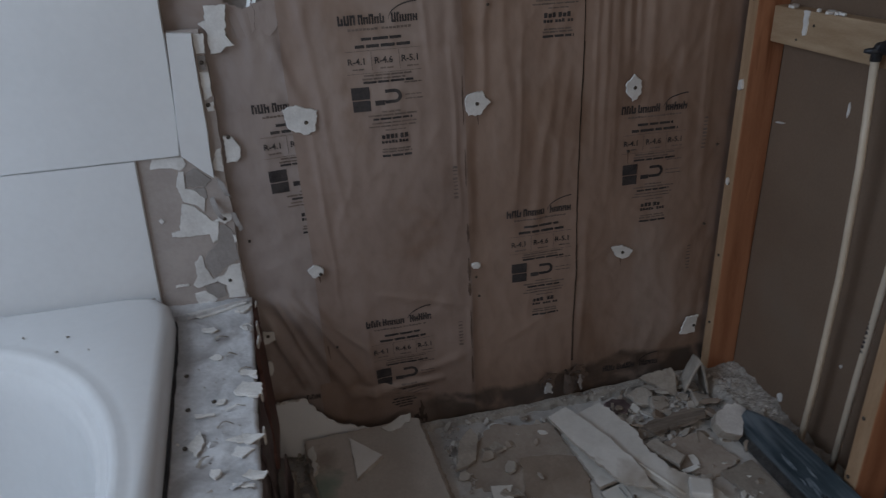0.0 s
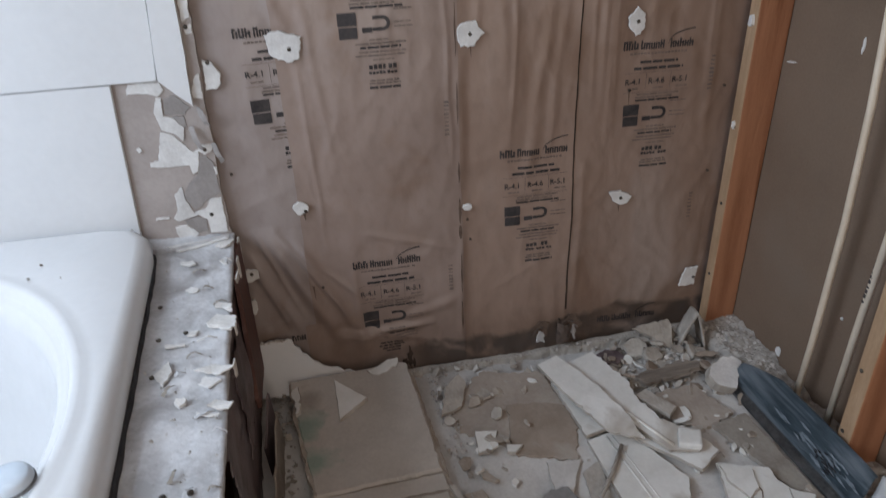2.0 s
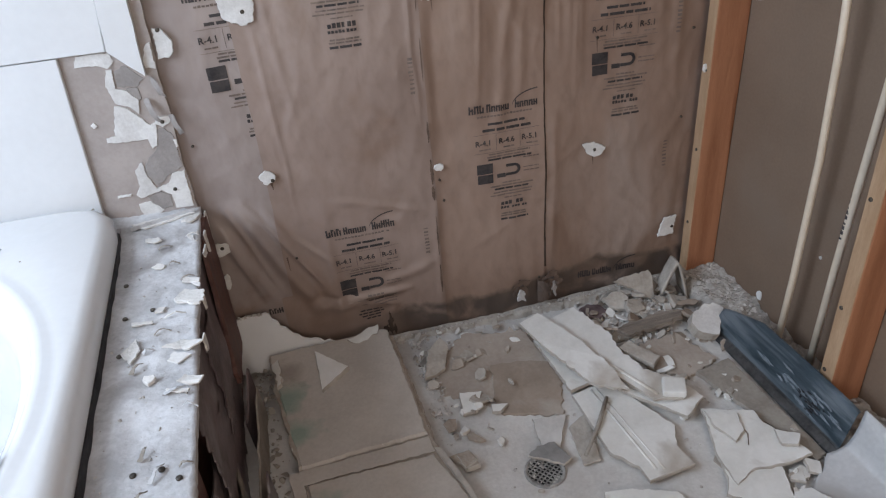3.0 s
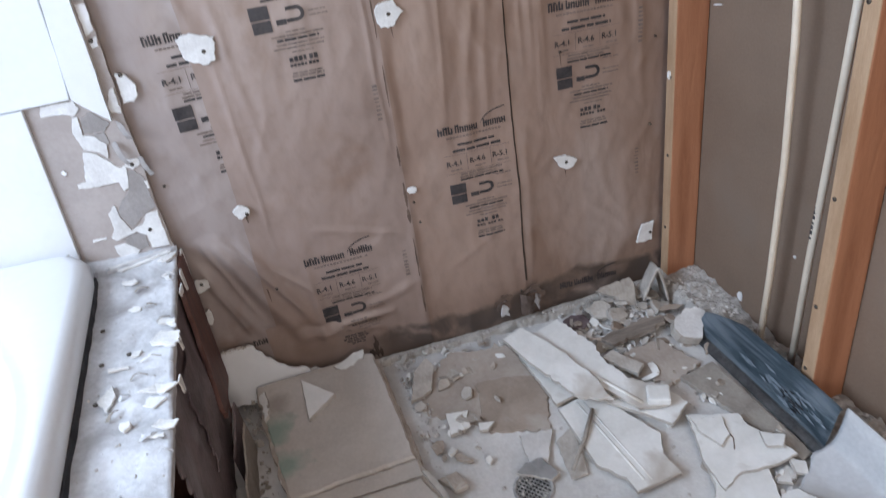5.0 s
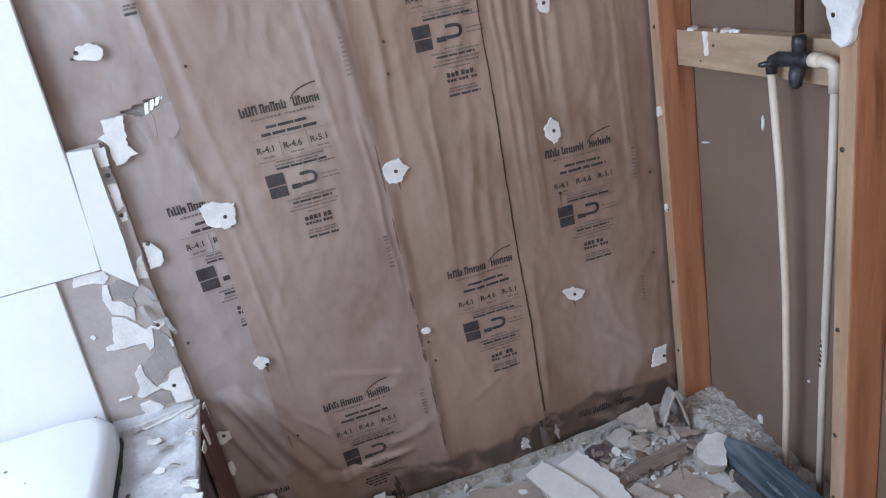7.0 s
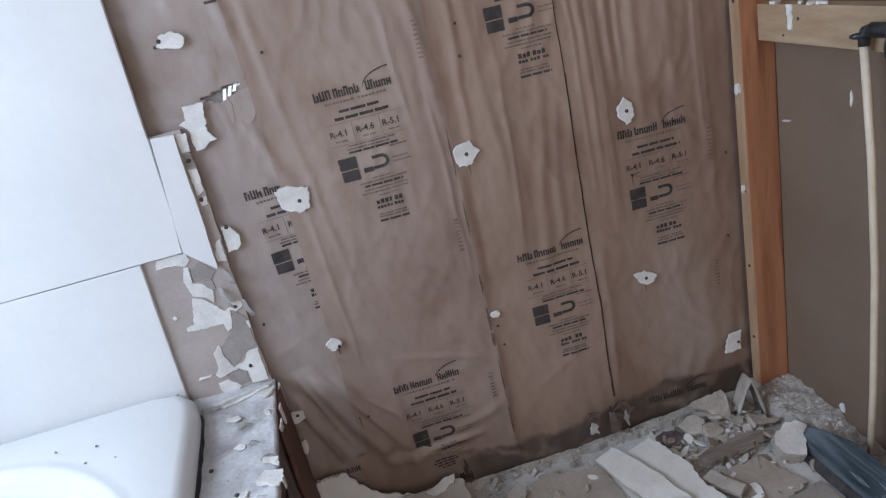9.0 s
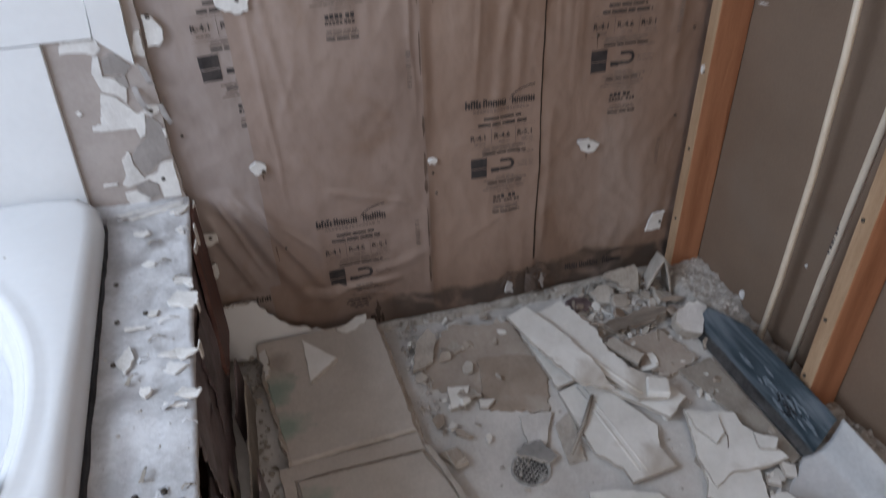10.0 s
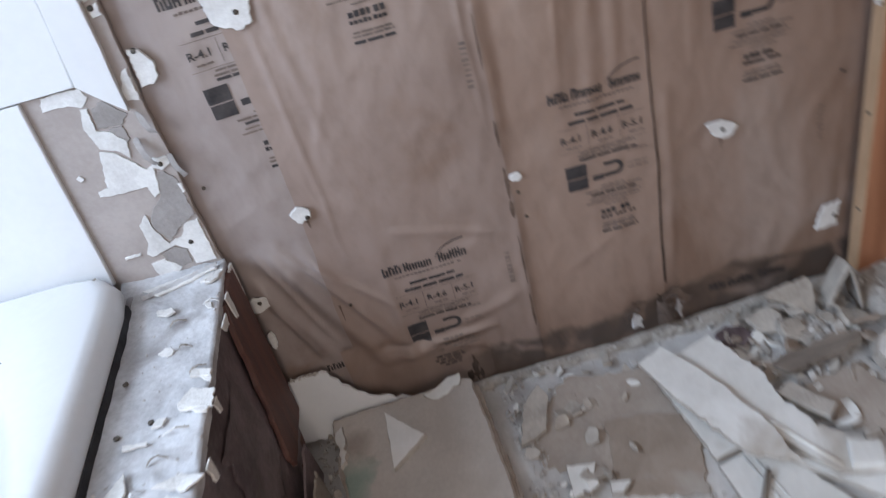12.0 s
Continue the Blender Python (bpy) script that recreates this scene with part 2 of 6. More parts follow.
VALVE = mottled("tarnished_brass", (0.022, 0.024, 0.028), (0.07, 0.075, 0.085), 30, 120, 0.42, 0.3, metal=0.5)
COPPER = mottled("aged_copper", (0.13, 0.075, 0.05), (0.22, 0.13, 0.085), 20, 90, 0.4, 0.1, metal=0.8)
# brown-black of the painted seam shade and of the lap's torn edge
SEAM_DARK = mottled("shade_line_and_tear", (0.028, 0.020, 0.016), (0.08, 0.055, 0.042), 30, 150, 0.7, 0.2)
SEAM = mottled("dark_seam_stain", (0.085, 0.055, 0.040), (0.19, 0.13, 0.098), 30, 150, 0.7, 0.2)
PALE_CAP = mottled("pale_blue_plastic", (0.58, 0.66, 0.74), (0.68, 0.75, 0.82), 8, 60, 0.25, 0)
CHROME = plain("chrome", (0.75, 0.77, 0.79), 0.12, 1.0)
STEEL = mottled("screw_steel", (0.05, 0.045, 0.04), (0.14, 0.12, 0.10), 60, 200, 0.5, 0, metal=0.7)
BLACK = plain("drain_hole", (0.012, 0.012, 0.012), 0.8)
PAINT = mottled("white_paint", (0.72, 0.71, 0.69), (0.78, 0.77, 0.75), 3, 120, 0.8, 0.1)
FOIL = mottled("torn_foil", (0.62, 0.62, 0.63), (0.80, 0.80, 0.80), 30, 90, 0.35, 0.3, metal=0.4)
CONCRETE = mottled("concrete_block", (0.20, 0.195, 0.19), (0.30, 0.29, 0.28), 10, 120, 0.9, 0.6)
FLOORING = mottled("floor_boards", (0.30, 0.26, 0.21), (0.40, 0.36, 0.30), 4, 90, 0.6, 0.1)


# ---- mesh helpers ----
def part(name, bm, material, parent=None, label=""):
    """Links a bmesh as one mesh object, under parent if given."""
    me = bpy.data.meshes.new(name)
    bm.to_mesh(me)
    bm.free()
    for m in material if isinstance(material, (list, tuple)) else (material,):
        me.materials.append(m)
    ob = new(name, me)
    if parent:
        ob.parent = parent
    if label:
        ob["label"] = label
    return ob


def thing(name, label, category, group="", kind="", at=(0, 0, 0)):
    ob = new(name)
    ob.empty_display_size = 0.05
    ob.location = at
    return tagged(ob, label, category, group, kind)


def moved(bm, m):
    bmesh.ops.transform(bm, matrix=m, verts=bm.verts)
    return bm


def box(x0, x1, y0, y1, z0, z1, bevel=0.0, bm=None):
    bm = bm or bmesh.new()
    made = bmesh.ops.create_cube(bm, size=1, matrix=Matrix.LocRotScale(((x0 + x1) / 2, (y0 + y1) / 2, (z0 + z1) / 2), None, (x1 - x0, y1 - y0, z1 - z0)))
    if bevel:
        edges = {e for v in made["verts"] for e in v.link_edges}
        bmesh.ops.bevel(bm, geom=list(edges), offset=bevel, segments=2, affect="EDGES", profile=0.6)
    return bm


def tube(points, radius, sides=12, bm=None, cap=True):
    """A round bar along points."""
    bm = bm or bmesh.new()
    rings = []
    pts = [Vector(p) for p in points]
    for i, p in enumerate(pts):
        d = (pts[min(i + 1, len(pts) - 1)] - pts[max(i - 1, 0)]).normalized()
        side = d.cross(Vector((0.31, 0.87, 0.38))).normalized()
        up = d.cross(side)
        r = radius[i] if isinstance(radius, (list, tuple)) else radius
        rings.append([bm.verts.new(p + r * (math.cos(a) * side + math.sin(a) * up)) for a in (2 * math.pi * k / sides for k in range(sides))])
    for a, b in zip(rings, rings[1:]):
        for k in range(sides):
            f = bm.faces.new((a[k], a[(k + 1) % sides], b[(k + 1) % sides], b[k]))
            f.smooth = True
    if cap:
        bm.faces.new(rings[0][::-1])
        bm.faces.new(rings[-1])
    bmesh.ops.recalc_face_normals(bm, faces=bm.faces)
    return bm


def ragged(outline, rng, step=0.012, jag=0.003, rough_edges=None):
    """The outline with broken edges: each edge is cut into short steps that wander."""
    out = []
    for i, (a, b) in enumerate(zip(outline, outline[1:] + outline[:1])):
        a, b = Vector(a), Vector(b)
        length = (b - a).length
        n = max(1, int(length / step))
        across = Vector((-(b - a).y, (b - a).x)) / max(length, 1e-6)
        amount = jag if rough_edges is None or i in rough_edges else jag * 0.12
        for k in range(n):
            f = k / n
            out.append(a.lerp(b, f) + (across * rng.uniform(-amount, amount) if k else Vector((0, 0))))
    return out


def slab(outline, thick, rng, jag=0.003, step=0.012, worn=0.0012, rough_edges=None, lift=None, bm=None, side_index=0):
    """A flat broken piece in the x-y plane, its underside at z = 0, with worn upper edges. lift(x, y) warps it."""
    bm = bm or bmesh.new()
    pts = ragged(outline, rng, step, jag, rough_edges)
    mid = sum(pts, Vector((0, 0))) / len(pts)
    worn = min(worn, thick * 0.4)
    rings = []
    for z, inset in ((0.0, 0.0), (thick - worn, -0.0), (thick, worn)):
        ring = []
        for p in pts:
            q = p + (mid - p).normalized() * (inset + (rng.uniform(-0.3, 0.3) * jag if z == 0 else 0))
            ring.append(bm.verts.new((q.x, q.y, z + (lift(q.x, q.y) if lift else 0))))
        rings.append(ring)
    n = len(pts)
    for a, b in zip(rings, rings[1:]):
        for k in range(n):
            f = bm.faces.new((a[k], a[(k + 1) % n], b[(k + 1) % n], b[k]))
            f.material_index = side_index
    bm.faces.new(rings[-1])
    f = bm.faces.new(rings[0][::-1])
    f.material_index = side_index
    bmesh.ops.recalc_face_normals(bm, faces=bm.faces)
    return bm


def blob_outline(rng, rx, ry, n=11, rough=0.25):
    return [(rx * math.cos(2 * math.pi * k / n) * (1 + rng.uniform(-rough, rough)), ry * math.sin(2 * math.pi * k / n) * (1 + rng.uniform(-rough, rough))) for k in range(n)]


def lump(rng, size, flat=0.6, n=9):
    """A broken lump: the hull of a few scattered points."""
    bm = bmesh.new()
    for _ in range(n):
        d = Vector((rng.gauss(0, 1), rng.gauss(0, 1), rng.gauss(0, 1))).normalized() * rng.uniform(0.7, 1.0)
        bm.verts.new((d.x * size, d.y * size, (d.z + 0.6) * size * flat))
    res = bmesh.ops.convex_hull(bm, input=bm.verts)
    bmesh.ops.delete(bm, geom=[v for v in res["geom_interior"] if isinstance(v, bmesh.types.BMVert)], context="VERTS")
    return bm


def screw(parent, x, y, z, facing, r=0.0045):
    """A screw head that stands a little proud."""
    d = Vector(facing).normalized()
    p = Vector((x, y, z))
    bm = tube([p - d * 0.002, p + d * 0.0008, p + d * 0.0016], [r * 0.85, r * 0.85, r * 0.5], 10)
    return part("screw", bm, STEEL, parent)


def ribbon(points, width, thick, rng, across=(0, 1, 0), jag=0.003, bm=None):
    """A bent strip along points; across: the direction of its width."""
    bm = bm or bmesh.new()
    w = Vector(across).normalized()
    pts = [Vector(p) for p in points]
    fine = []
    for a, b in zip(pts, pts[1:]):
        fine += [a.lerp(b, k / 4) for k in range(4)]
    fine.append(pts[-1])
    rows = []
    for i, p in enumerate(fine):
        d = (fine[min(i + 1, len(fine) - 1)] - fine[max(i - 1, 0)]).normalized()
        nrm = d.cross(w).normalized()
        f = i / (len(fine) - 1)
        half = (width[0] + (width[1] - width[0]) * f) / 2
        l, r = half + rng.uniform(-jag, jag), half + rng.uniform(-jag, jag)
        rows.append([bm.verts.new(q) for q in (p - w * l, p + w * r, p + w * r - nrm * thick, p - w * l - nrm * thick)])
    for a, b in zip(rows, rows[1:]):
        for k in range(4):
            bm.faces.new((a[k], a[(k + 1) % 4], b[(k + 1) % 4], b[k]))
    bm.faces.new(rows[0][::-1])
    bm.faces.new(rows[-1])
    bmesh.ops.recalc_face_normals(bm, faces=bm.faces)
    return bm


# ---- the paper-lined wall ----
FURRING = (-0.81, -0.405, 0.0, 0.405, 0.665)
# folds of the paper: x, z of both ends, height, width
FOLDS = [
    (-0.50, 1.62, -0.41, 1.22, -0.010, 0.016), (-0.42, 1.60, -0.37, 1.15, -0.007, 0.012), (-0.455, 1.10, -0.40, 0.93, -0.010, 0.014), (-0.40, 1.35, -0.33, 0.60, -0.006, 0.010),
    (-0.08, 1.60, -0.03, 0.95, -0.009, 0.013), (0.035, 1.60, 0.02, 0.88, -0.008, 0.010), (-0.02, 0.86, -0.02, 0.56, -0.007, 0.012), (0.06, 1.25, 0.09, 0.80, -0.005, 0.012),
    (0.20, 0.98, 0.14, 0.50, -0.009, 0.016), (0.235, 1.0, 0.20, 0.62, -0.006, 0.012), (0.32, 1.6, 0.335, 0.72, -0.010, 0.011), (0.355, 1.6, 0.362, 0.66, -0.009, 0.009),
    (0.385, 1.6, 0.39, 0.95, -0.010, 0.010), (0.44, 1.6, 0.455, 0.82, -0.008, 0.013), (0.53, 1.5, 0.54, 0.86, -0.007, 0.014), (0.61, 1.2, 0.625, 0.55, -0.007, 0.012),
    (-0.52, 0.46, -0.37, 0.13, -0.024, 0.020), (-0.46, 0.45, -0.33, 0.16, -0.016, 0.013), (-0.57, 0.42, -0.47, 0.16, -0.018, 0.016), (-0.32, 0.36, -0.31, 0.08, -0.007, 0.012),
    (-0.20, 0.16, -0.05, 0.20, -0.013, 0.014), (-0.38, 0.125, -0.12, 0.135, -0.016, 0.010), (-0.42, 0.15, -0.15, 0.09, -0.010, 0.010), (-0.02, 0.42, -0.04, 0.03, -0.006, 0.010), (-0.15, 0.75, -0.06, 0.70, -0.005, 0.018),
    (-0.545, 0.47, -0.455, 0.20, -0.012, 0.006), (-0.50, 0.47, -0.345, 0.20, -0.012, 0.006), (-0.44, 0.40, -0.30, 0.24, -0.007, 0.006), (-0.56, 0.36, -0.50, 0.18, -0.010, 0.007), (-0.39, 0.90, -0.375, 0.40, -0.006, 0.005),
    (0.30, 1.6, 0.305, 0.70, -0.006, 0.005), (0.345, 1.6, 0.35, 0.60, -0.006, 0.005), (0.41, 1.3, 0.418, 0.98, -0.006, 0.006), (0.595, 1.4, 0.605, 0.70, -0.006, 0.006), (0.12, 1.1, 0.10, 0.62, -0.005, 0.006),
    (-0.13, 1.5, -0.105, 0.98, -0.006, 0.007), (-0.055, 1.1, -0.045, 0.58, -0.006, 0.005), (-0.30, 0.44, -0.05, 0.36, -0.004, 0.009), (0.05, 0.22, 0.20, 0.30, -0.005, 0.012),
    (-0.22, 0.60, -0.12, 0.42, -0.006, 0.02), (0.30, 0.62, 0.29, 0.12, -0.007, 0.012), (0.56, 0.42, 0.60, 0.16, -0.006, 0.016),
]
_folds = np.array(FOLDS)
_folds[(_folds[:, 0] < -0.28) & (_folds[:, 1] < 0.5), 4] *= 1.7


def paper_y(x, z, seed=0.0):
    """How far the paper stands off the furring, towards the room (minus)."""
    a, b = _folds[:, 0:2], _folds[:, 2:4]
    d = b - a
    p = np.array((x, z)) + 0.006 * np.array(noise.noise_vector((x * 9, z * 7, 3)))[:2]
    t = np.clip(((p - a) * d).sum(1) / (d * d).sum(1), 0, 1)
    away = np.hypot(*(p - a - t[:, None] * d).T) / _folds[:, 5]
    ends = np.minimum(1, 4 * np.minimum(t, 1 - t) + 0.25)
    y = 0.42 * float((_folds[:, 4] * np.exp(-away * away) * ends).sum())
    near = min(abs(x - f) for f in FURRING)
    slack = min(1.0, near / 0.09)
    y -= slack * (0.005 + 0.008 * noise.noise((x * 3.1, z * 2.2, seed)) + 0.0028 * noise.noise((x * 9, z * 4.6, seed + 5)))
    y -= 0.0034 * (0.5 - abs(noise.noise((x * 15 + 1.5 * noise.noise((x * 5, z * 5, 1)), z * 8, seed + 9)))) + 0.0009 * noise.noise((x * 40, z * 30, seed + 2)) + 0.0032 * noise.noise((x * 8, z * 6, seed + 4)) * noise.noise((x * 2, z * 2, seed + 6))
    return y


wall_north = tagged(part("wall_north", box(-2.4, 0.9, 0.045, 0.22, 0, 2.42), CONCRETE), "grey concrete block wall behind brown insulation paper", "wall", kind="structure")
for fx in FURRING:
    part("furring_strip", box(fx - 0.022, fx + 0.022, 0.024, 0.0435, 0.0, 2.4, 0.002), BLOCKING, wall_north)

# x range, offset, whether the right edge stands proud
SHEETS = [(-0.86, -0.395, 0.004), (-0.432, 0.012, 0.0), (-0.026, 0.266, -0.0012), (0.245, 0.735, 0.002)]
TEAR = [(-0.535, 1.178), (-0.475, 1.192), (-0.44, 1.196), (-0.462, 1.165), (-0.478, 1.148)]


def inside(poly, x, z):
    hit = False
    for (x0, z0), (x1, z1) in zip(poly, poly[1:] + poly[:1]):
        if (z0 > z) != (z1 > z) and x < (x1 - x0) * (z - z0) / (z1 - z0) + x0:
            hit = not hit
    return hit


paper_sheets = []
for k, (xa, xb, off) in enumerate(SHEETS):
    bm = bmesh.new()
    nx = int((xb - xa) / 0.005) + 1
    zs = [-0.055 + 0.006 * j for j in range(285)] + [1.66 + 0.075 * j for j in range(1, 10)]
    grid = []
    for z in zs:
        row = []
        for i in range(nx + 1):
            f = i / nx
            wob = 0.004 * noise.noise((z * 5, k * 7.3, 0.5)) + 0.0015 * noise.noise((z * 30, k * 3.1, 0.5))
            x = xa + (xb - xa) * f + wob * (abs(f - 0.5) * 2) ** 6
            foot = 0.010 * noise.noise((x * 14, 2.2, k)) if z < -0.04 else 0.0
            curl = -0.0008 * max(0.0, 1 - (1 - f) * (xb - xa) / 0.02) - 0.003 * max(0.0, 1 - f * (xb - xa) / 0.015) * (1 if z < 0.6 else 0.4) if k == 2 else (0.003 * max(0.0, 1 - (1 - f) * (xb - xa) / 0.02))
            row.append(bm.verts.new((x, paper_y(x, z) + off + curl + 0.012, z + foot)))
        grid.append(row)
    for j in range(len(zs) - 1):
        for i in range(nx):
            a, b = grid[j][i].co, grid[j + 1][i + 1].co
            if k == 0 and inside(TEAR, (a.x + b.x) / 2, (a.z + b.z) / 2):
                continue
            bm.faces.new((grid[j][i], grid[j][i + 1], grid[j + 1][i + 1], grid[j + 1][i])).smooth = True
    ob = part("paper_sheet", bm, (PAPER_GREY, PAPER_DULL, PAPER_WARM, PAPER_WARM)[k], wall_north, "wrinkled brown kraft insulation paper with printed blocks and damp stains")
    paper_sheets.append(ob)


def on_paper(k, x, z, proud=0.0016):
    return Vector((x, paper_y(x, z) + SHEETS[k][2] + 0.012 - proud, z))


def bar(bm, k, x0, x1, z0, z1):
    """A printed bar that follows the paper."""
    n, m = max(1, int((x1 - x0) / 0.006)), max(1, int((z1 - z0) / 0.008))
    g = [[bm.verts.new(on_paper(k, x0 + (x1 - x0) * i / n, z0 + (z1 - z0) * j / m)) for i in range(n + 1)] for j in range(m + 1)]
    for j in range(m):
        for i in range(n):
            bm.faces.new((g[j][i], g[j][i + 1], g[j + 1][i + 1], g[j + 1][i]))


def words(bm, k, x0, x1, z, h, rng, gaps=3, letters=0.0):
    """A line of small print as bars with word gaps; letters: the width of one letter block."""
    x = x0
    if not gaps:
        n = max(1, round((x1 - x0) / letters))
        for i in range(n):
            h2 = h / 2 if i == 0 or n == 3 or rng.random() < 0.3 else h * 0.22
            xa, wide = x0 + (x1 - x0) * i / n, 0.86 * (x1 - x0) / n
            bar(bm, k, xa, xa + 0.36 * wide, z - h / 2, z + h2)
            bar(bm, k, xa + 0.64 * wide, xa + wide, z - h / 2, z + min(h2, h * rng.choice((0.22, 0.5))))
            mid = z - h / 2 + (h2 + h / 2) * rng.choice((0.0, 0.38, 0.74, 0.74))
            bar(bm, k, xa + 0.36 * wide, xa + 0.64 * wide, mid, mid + 0.24 * (h2 + h / 2))
        return
    while x < x1 - 0.002:
        w = rng.uniform(0.55, 1.2) * (x1 - x0) / (gaps + 1)
        end = min(x1, x + w)
        if letters:
            while x < end - letters * 0.5:
                bar(bm, k, x, min(end, x + letters * 0.78), z - h / 2, z + h / 2 * rng.choice((1.0, 0.62, 0.62, 1.0)))
                x += letters
        else:
            bar(bm, k, x, end, z - h / 2, z + h / 2)
        x = end + max(h * 0.6, 0.002)


def lettering(bm, k, text, x, z, size):
    """Letters of the built-in font laid on the paper."""
    curve = bpy.data.curves.new("lettering", "FONT")
    curve.body, curve.size, curve.resolution_u, curve.offset = text, size, 2, 0.0004
    ob = bpy.data.objects.new("lettering", curve)
    scene.collection.objects.link(ob)
    me = ob.evaluated_get(bpy.context.evaluated_depsgraph_get()).to_mesh()
    verts = [bm.verts.new(on_paper(k, x + v.co.x, z + v.co.y)) for v in me.vertices]
    for p in me.polygons:
        try:
            bm.faces.new([verts[i] for i in p.vertices])
        except ValueError:
            pass
    bpy.data.objects.remove(ob)


def printed_block(k, X, Z, seed, strength=INK, top_only=False):
    """One printed block of the paper; X, Z: the middle of its dark square."""
    rng, u = random.Random(seed), 0.00054
    dark, fine = bmesh.new(), bmesh.new()
    at = lambda px: X + (px - 538) * u
    up = lambda py: Z - (py - 435) * u
    for a, b in ((475, 550), (558, 668), (694, 805)):
        words(dark, k, at(a), at(b), up(112), 0.021, rng, 0, 0.0118)
    arc = [(682 + 130 * (1 - math.cos(t * 1.5)), 118 - 66 * math.sin(t * 1.5)) for t in (i / 12 for i in range(13))]
    for (xa, ya), (xb, yb) in zip(arc, arc[1:]):
        w = 0.0016
        vs = [on_paper(k, at(xa), up(ya) - w), on_paper(k, at(xb), up(yb) - w), on_paper(k, at(xb), up(yb) + w), on_paper(k, at(xa), up(ya) + w)]
        dark.faces.new([dark.verts.new(v) for v in vs])
    if not top_only:
        words(fine, k, at(512), at(782), up(150), 0.005, rng, 1, 0.0085)
        words(dark, k, at(562), at(740), up(189), 0.0062, rng, 2)
        words(dark, k, at(535), at(768), up(218), 0.0068, rng, 3)
        for px, text in ((497, "R-4.1"), (609, "R-4.6"), (722, "R-5.1")):
            lettering(dark, k, text, at(px), up(290), 0.0198)
        for px in (597, 714):
            bar(fine, k, at(px), at(px) + 0.0012, up(318), up(240))
        for y in (236, 328):
            bar(fine, k, at(492), at(810), up(y) - 0.0005, up(y) + 0.0005)
        for px in (515, 632, 745):
            words(fine, k, at(px), at(px + 55), up(310), 0.0035, rng, 1)
        for y, a, b, h in ((338, 560, 762, 0.004), (352, 552, 735, 0.004), (366, 555, 768, 0.005)):
            words(fine if h < 0.005 else dark, k, at(a), at(b), up(y), h, rng, 3)
        bar(dark, k, at(500), at(577), up(436), up(384))
        bar(dark, k, at(502), at(577), up(487), up(441))
        bar(dark, k, at(597), at(638), up(466), up(445))
        for i in range(11):
            a0, a1 = math.pi * (0.5 - i / 10.0), math.pi * (0.5 - (i + 1) / 10.0)
            if i < 10:
                vs = [on_paper(k, at(682 + r * math.cos(a) * 1.05), up(431 - r * math.sin(a))) for r, a in ((16, a0), (30, a0), (30, a1), (16, a1))]
                dark.faces.new([dark.verts.new(v) for v in vs])
        bar(dark, k, at(642), at(682), up(415), up(401))
        bar(dark, k, at(640), at(682), up(461), up(447))
        for y in (378, 430, 448):
            words(fine, k, at(728), at(805), up(y), 0.003, rng, 2)
        for y, a, b, h in ((495, 622, 710, 0.004), (510, 562, 775, 0.0042), (526, 582, 752, 0.005), (544, 575, 770, 0.0035), (559, 560, 765, 0.0035), (577, 630, 720, 0.003)):
            words(fine if h < 0.0045 else dark, k, at(a), at(b), up(y), h, rng, 3)
        words(dark, k, at(612), at(740), up(606), 0.011, rng, 1, 0.0105)
        words(dark, k, at(610), at(742), up(630), 0.0075, rng, 1, 0.008)
        words(fine, k, at(612), at(735), up(664), 0.004, rng, 3)
        words(fine, k, at(608), at(742), up(676), 0.004, rng, 3)
        words(dark, k, at(608), at(748), up(694), 0.0055, rng, 2)
    part("print", dark, strength, paper_sheets[k], "faded black print")
    if len(fine.faces):
        part("small_print", fine, INK_FAINT, paper_sheets[k])
    else:
        fine.free()


printed_block(1, -0.270, 0.945, 1)
printed_block(1, -0.284, 0.172, 2)
printed_block(2, 0.106, 0.437, 3)
printed_block(2, 0.128, 1.188, 4)
printed_block(3, 0.414, 0.674, 5)
printed_block(0, -0.481, 0.772, 6)
printed_block(3, 0.405, -0.115, 7, top_only=True)
printed_block(0, -0.50, 1.50, 8)
printed_block(3, 0.43, 1.42, 9)


def side_marks(k, x, z, n, seed):
    rng, bm = random.Random(seed), bmesh.new()
    for i in range(n):
        bar(bm, k, x + rng.uniform(-0.001, 0.001), x + 0.011, z - i * 0.010 - rng.uniform(0.003, 0.0065), z - i * 0.010)
    part("edge_print", bm, INK_FAINT, paper_sheets[k])


for k, x, z, n in ((1, -0.055, 1.23, 9), (1, -0.063, 0.76, 9), (1, -0.066, 0.31, 8), (3, 0.612, 0.81, 9), (3, 0.606, 0.44, 8)):
    side_marks(k, x, z, n, int(z * 100))

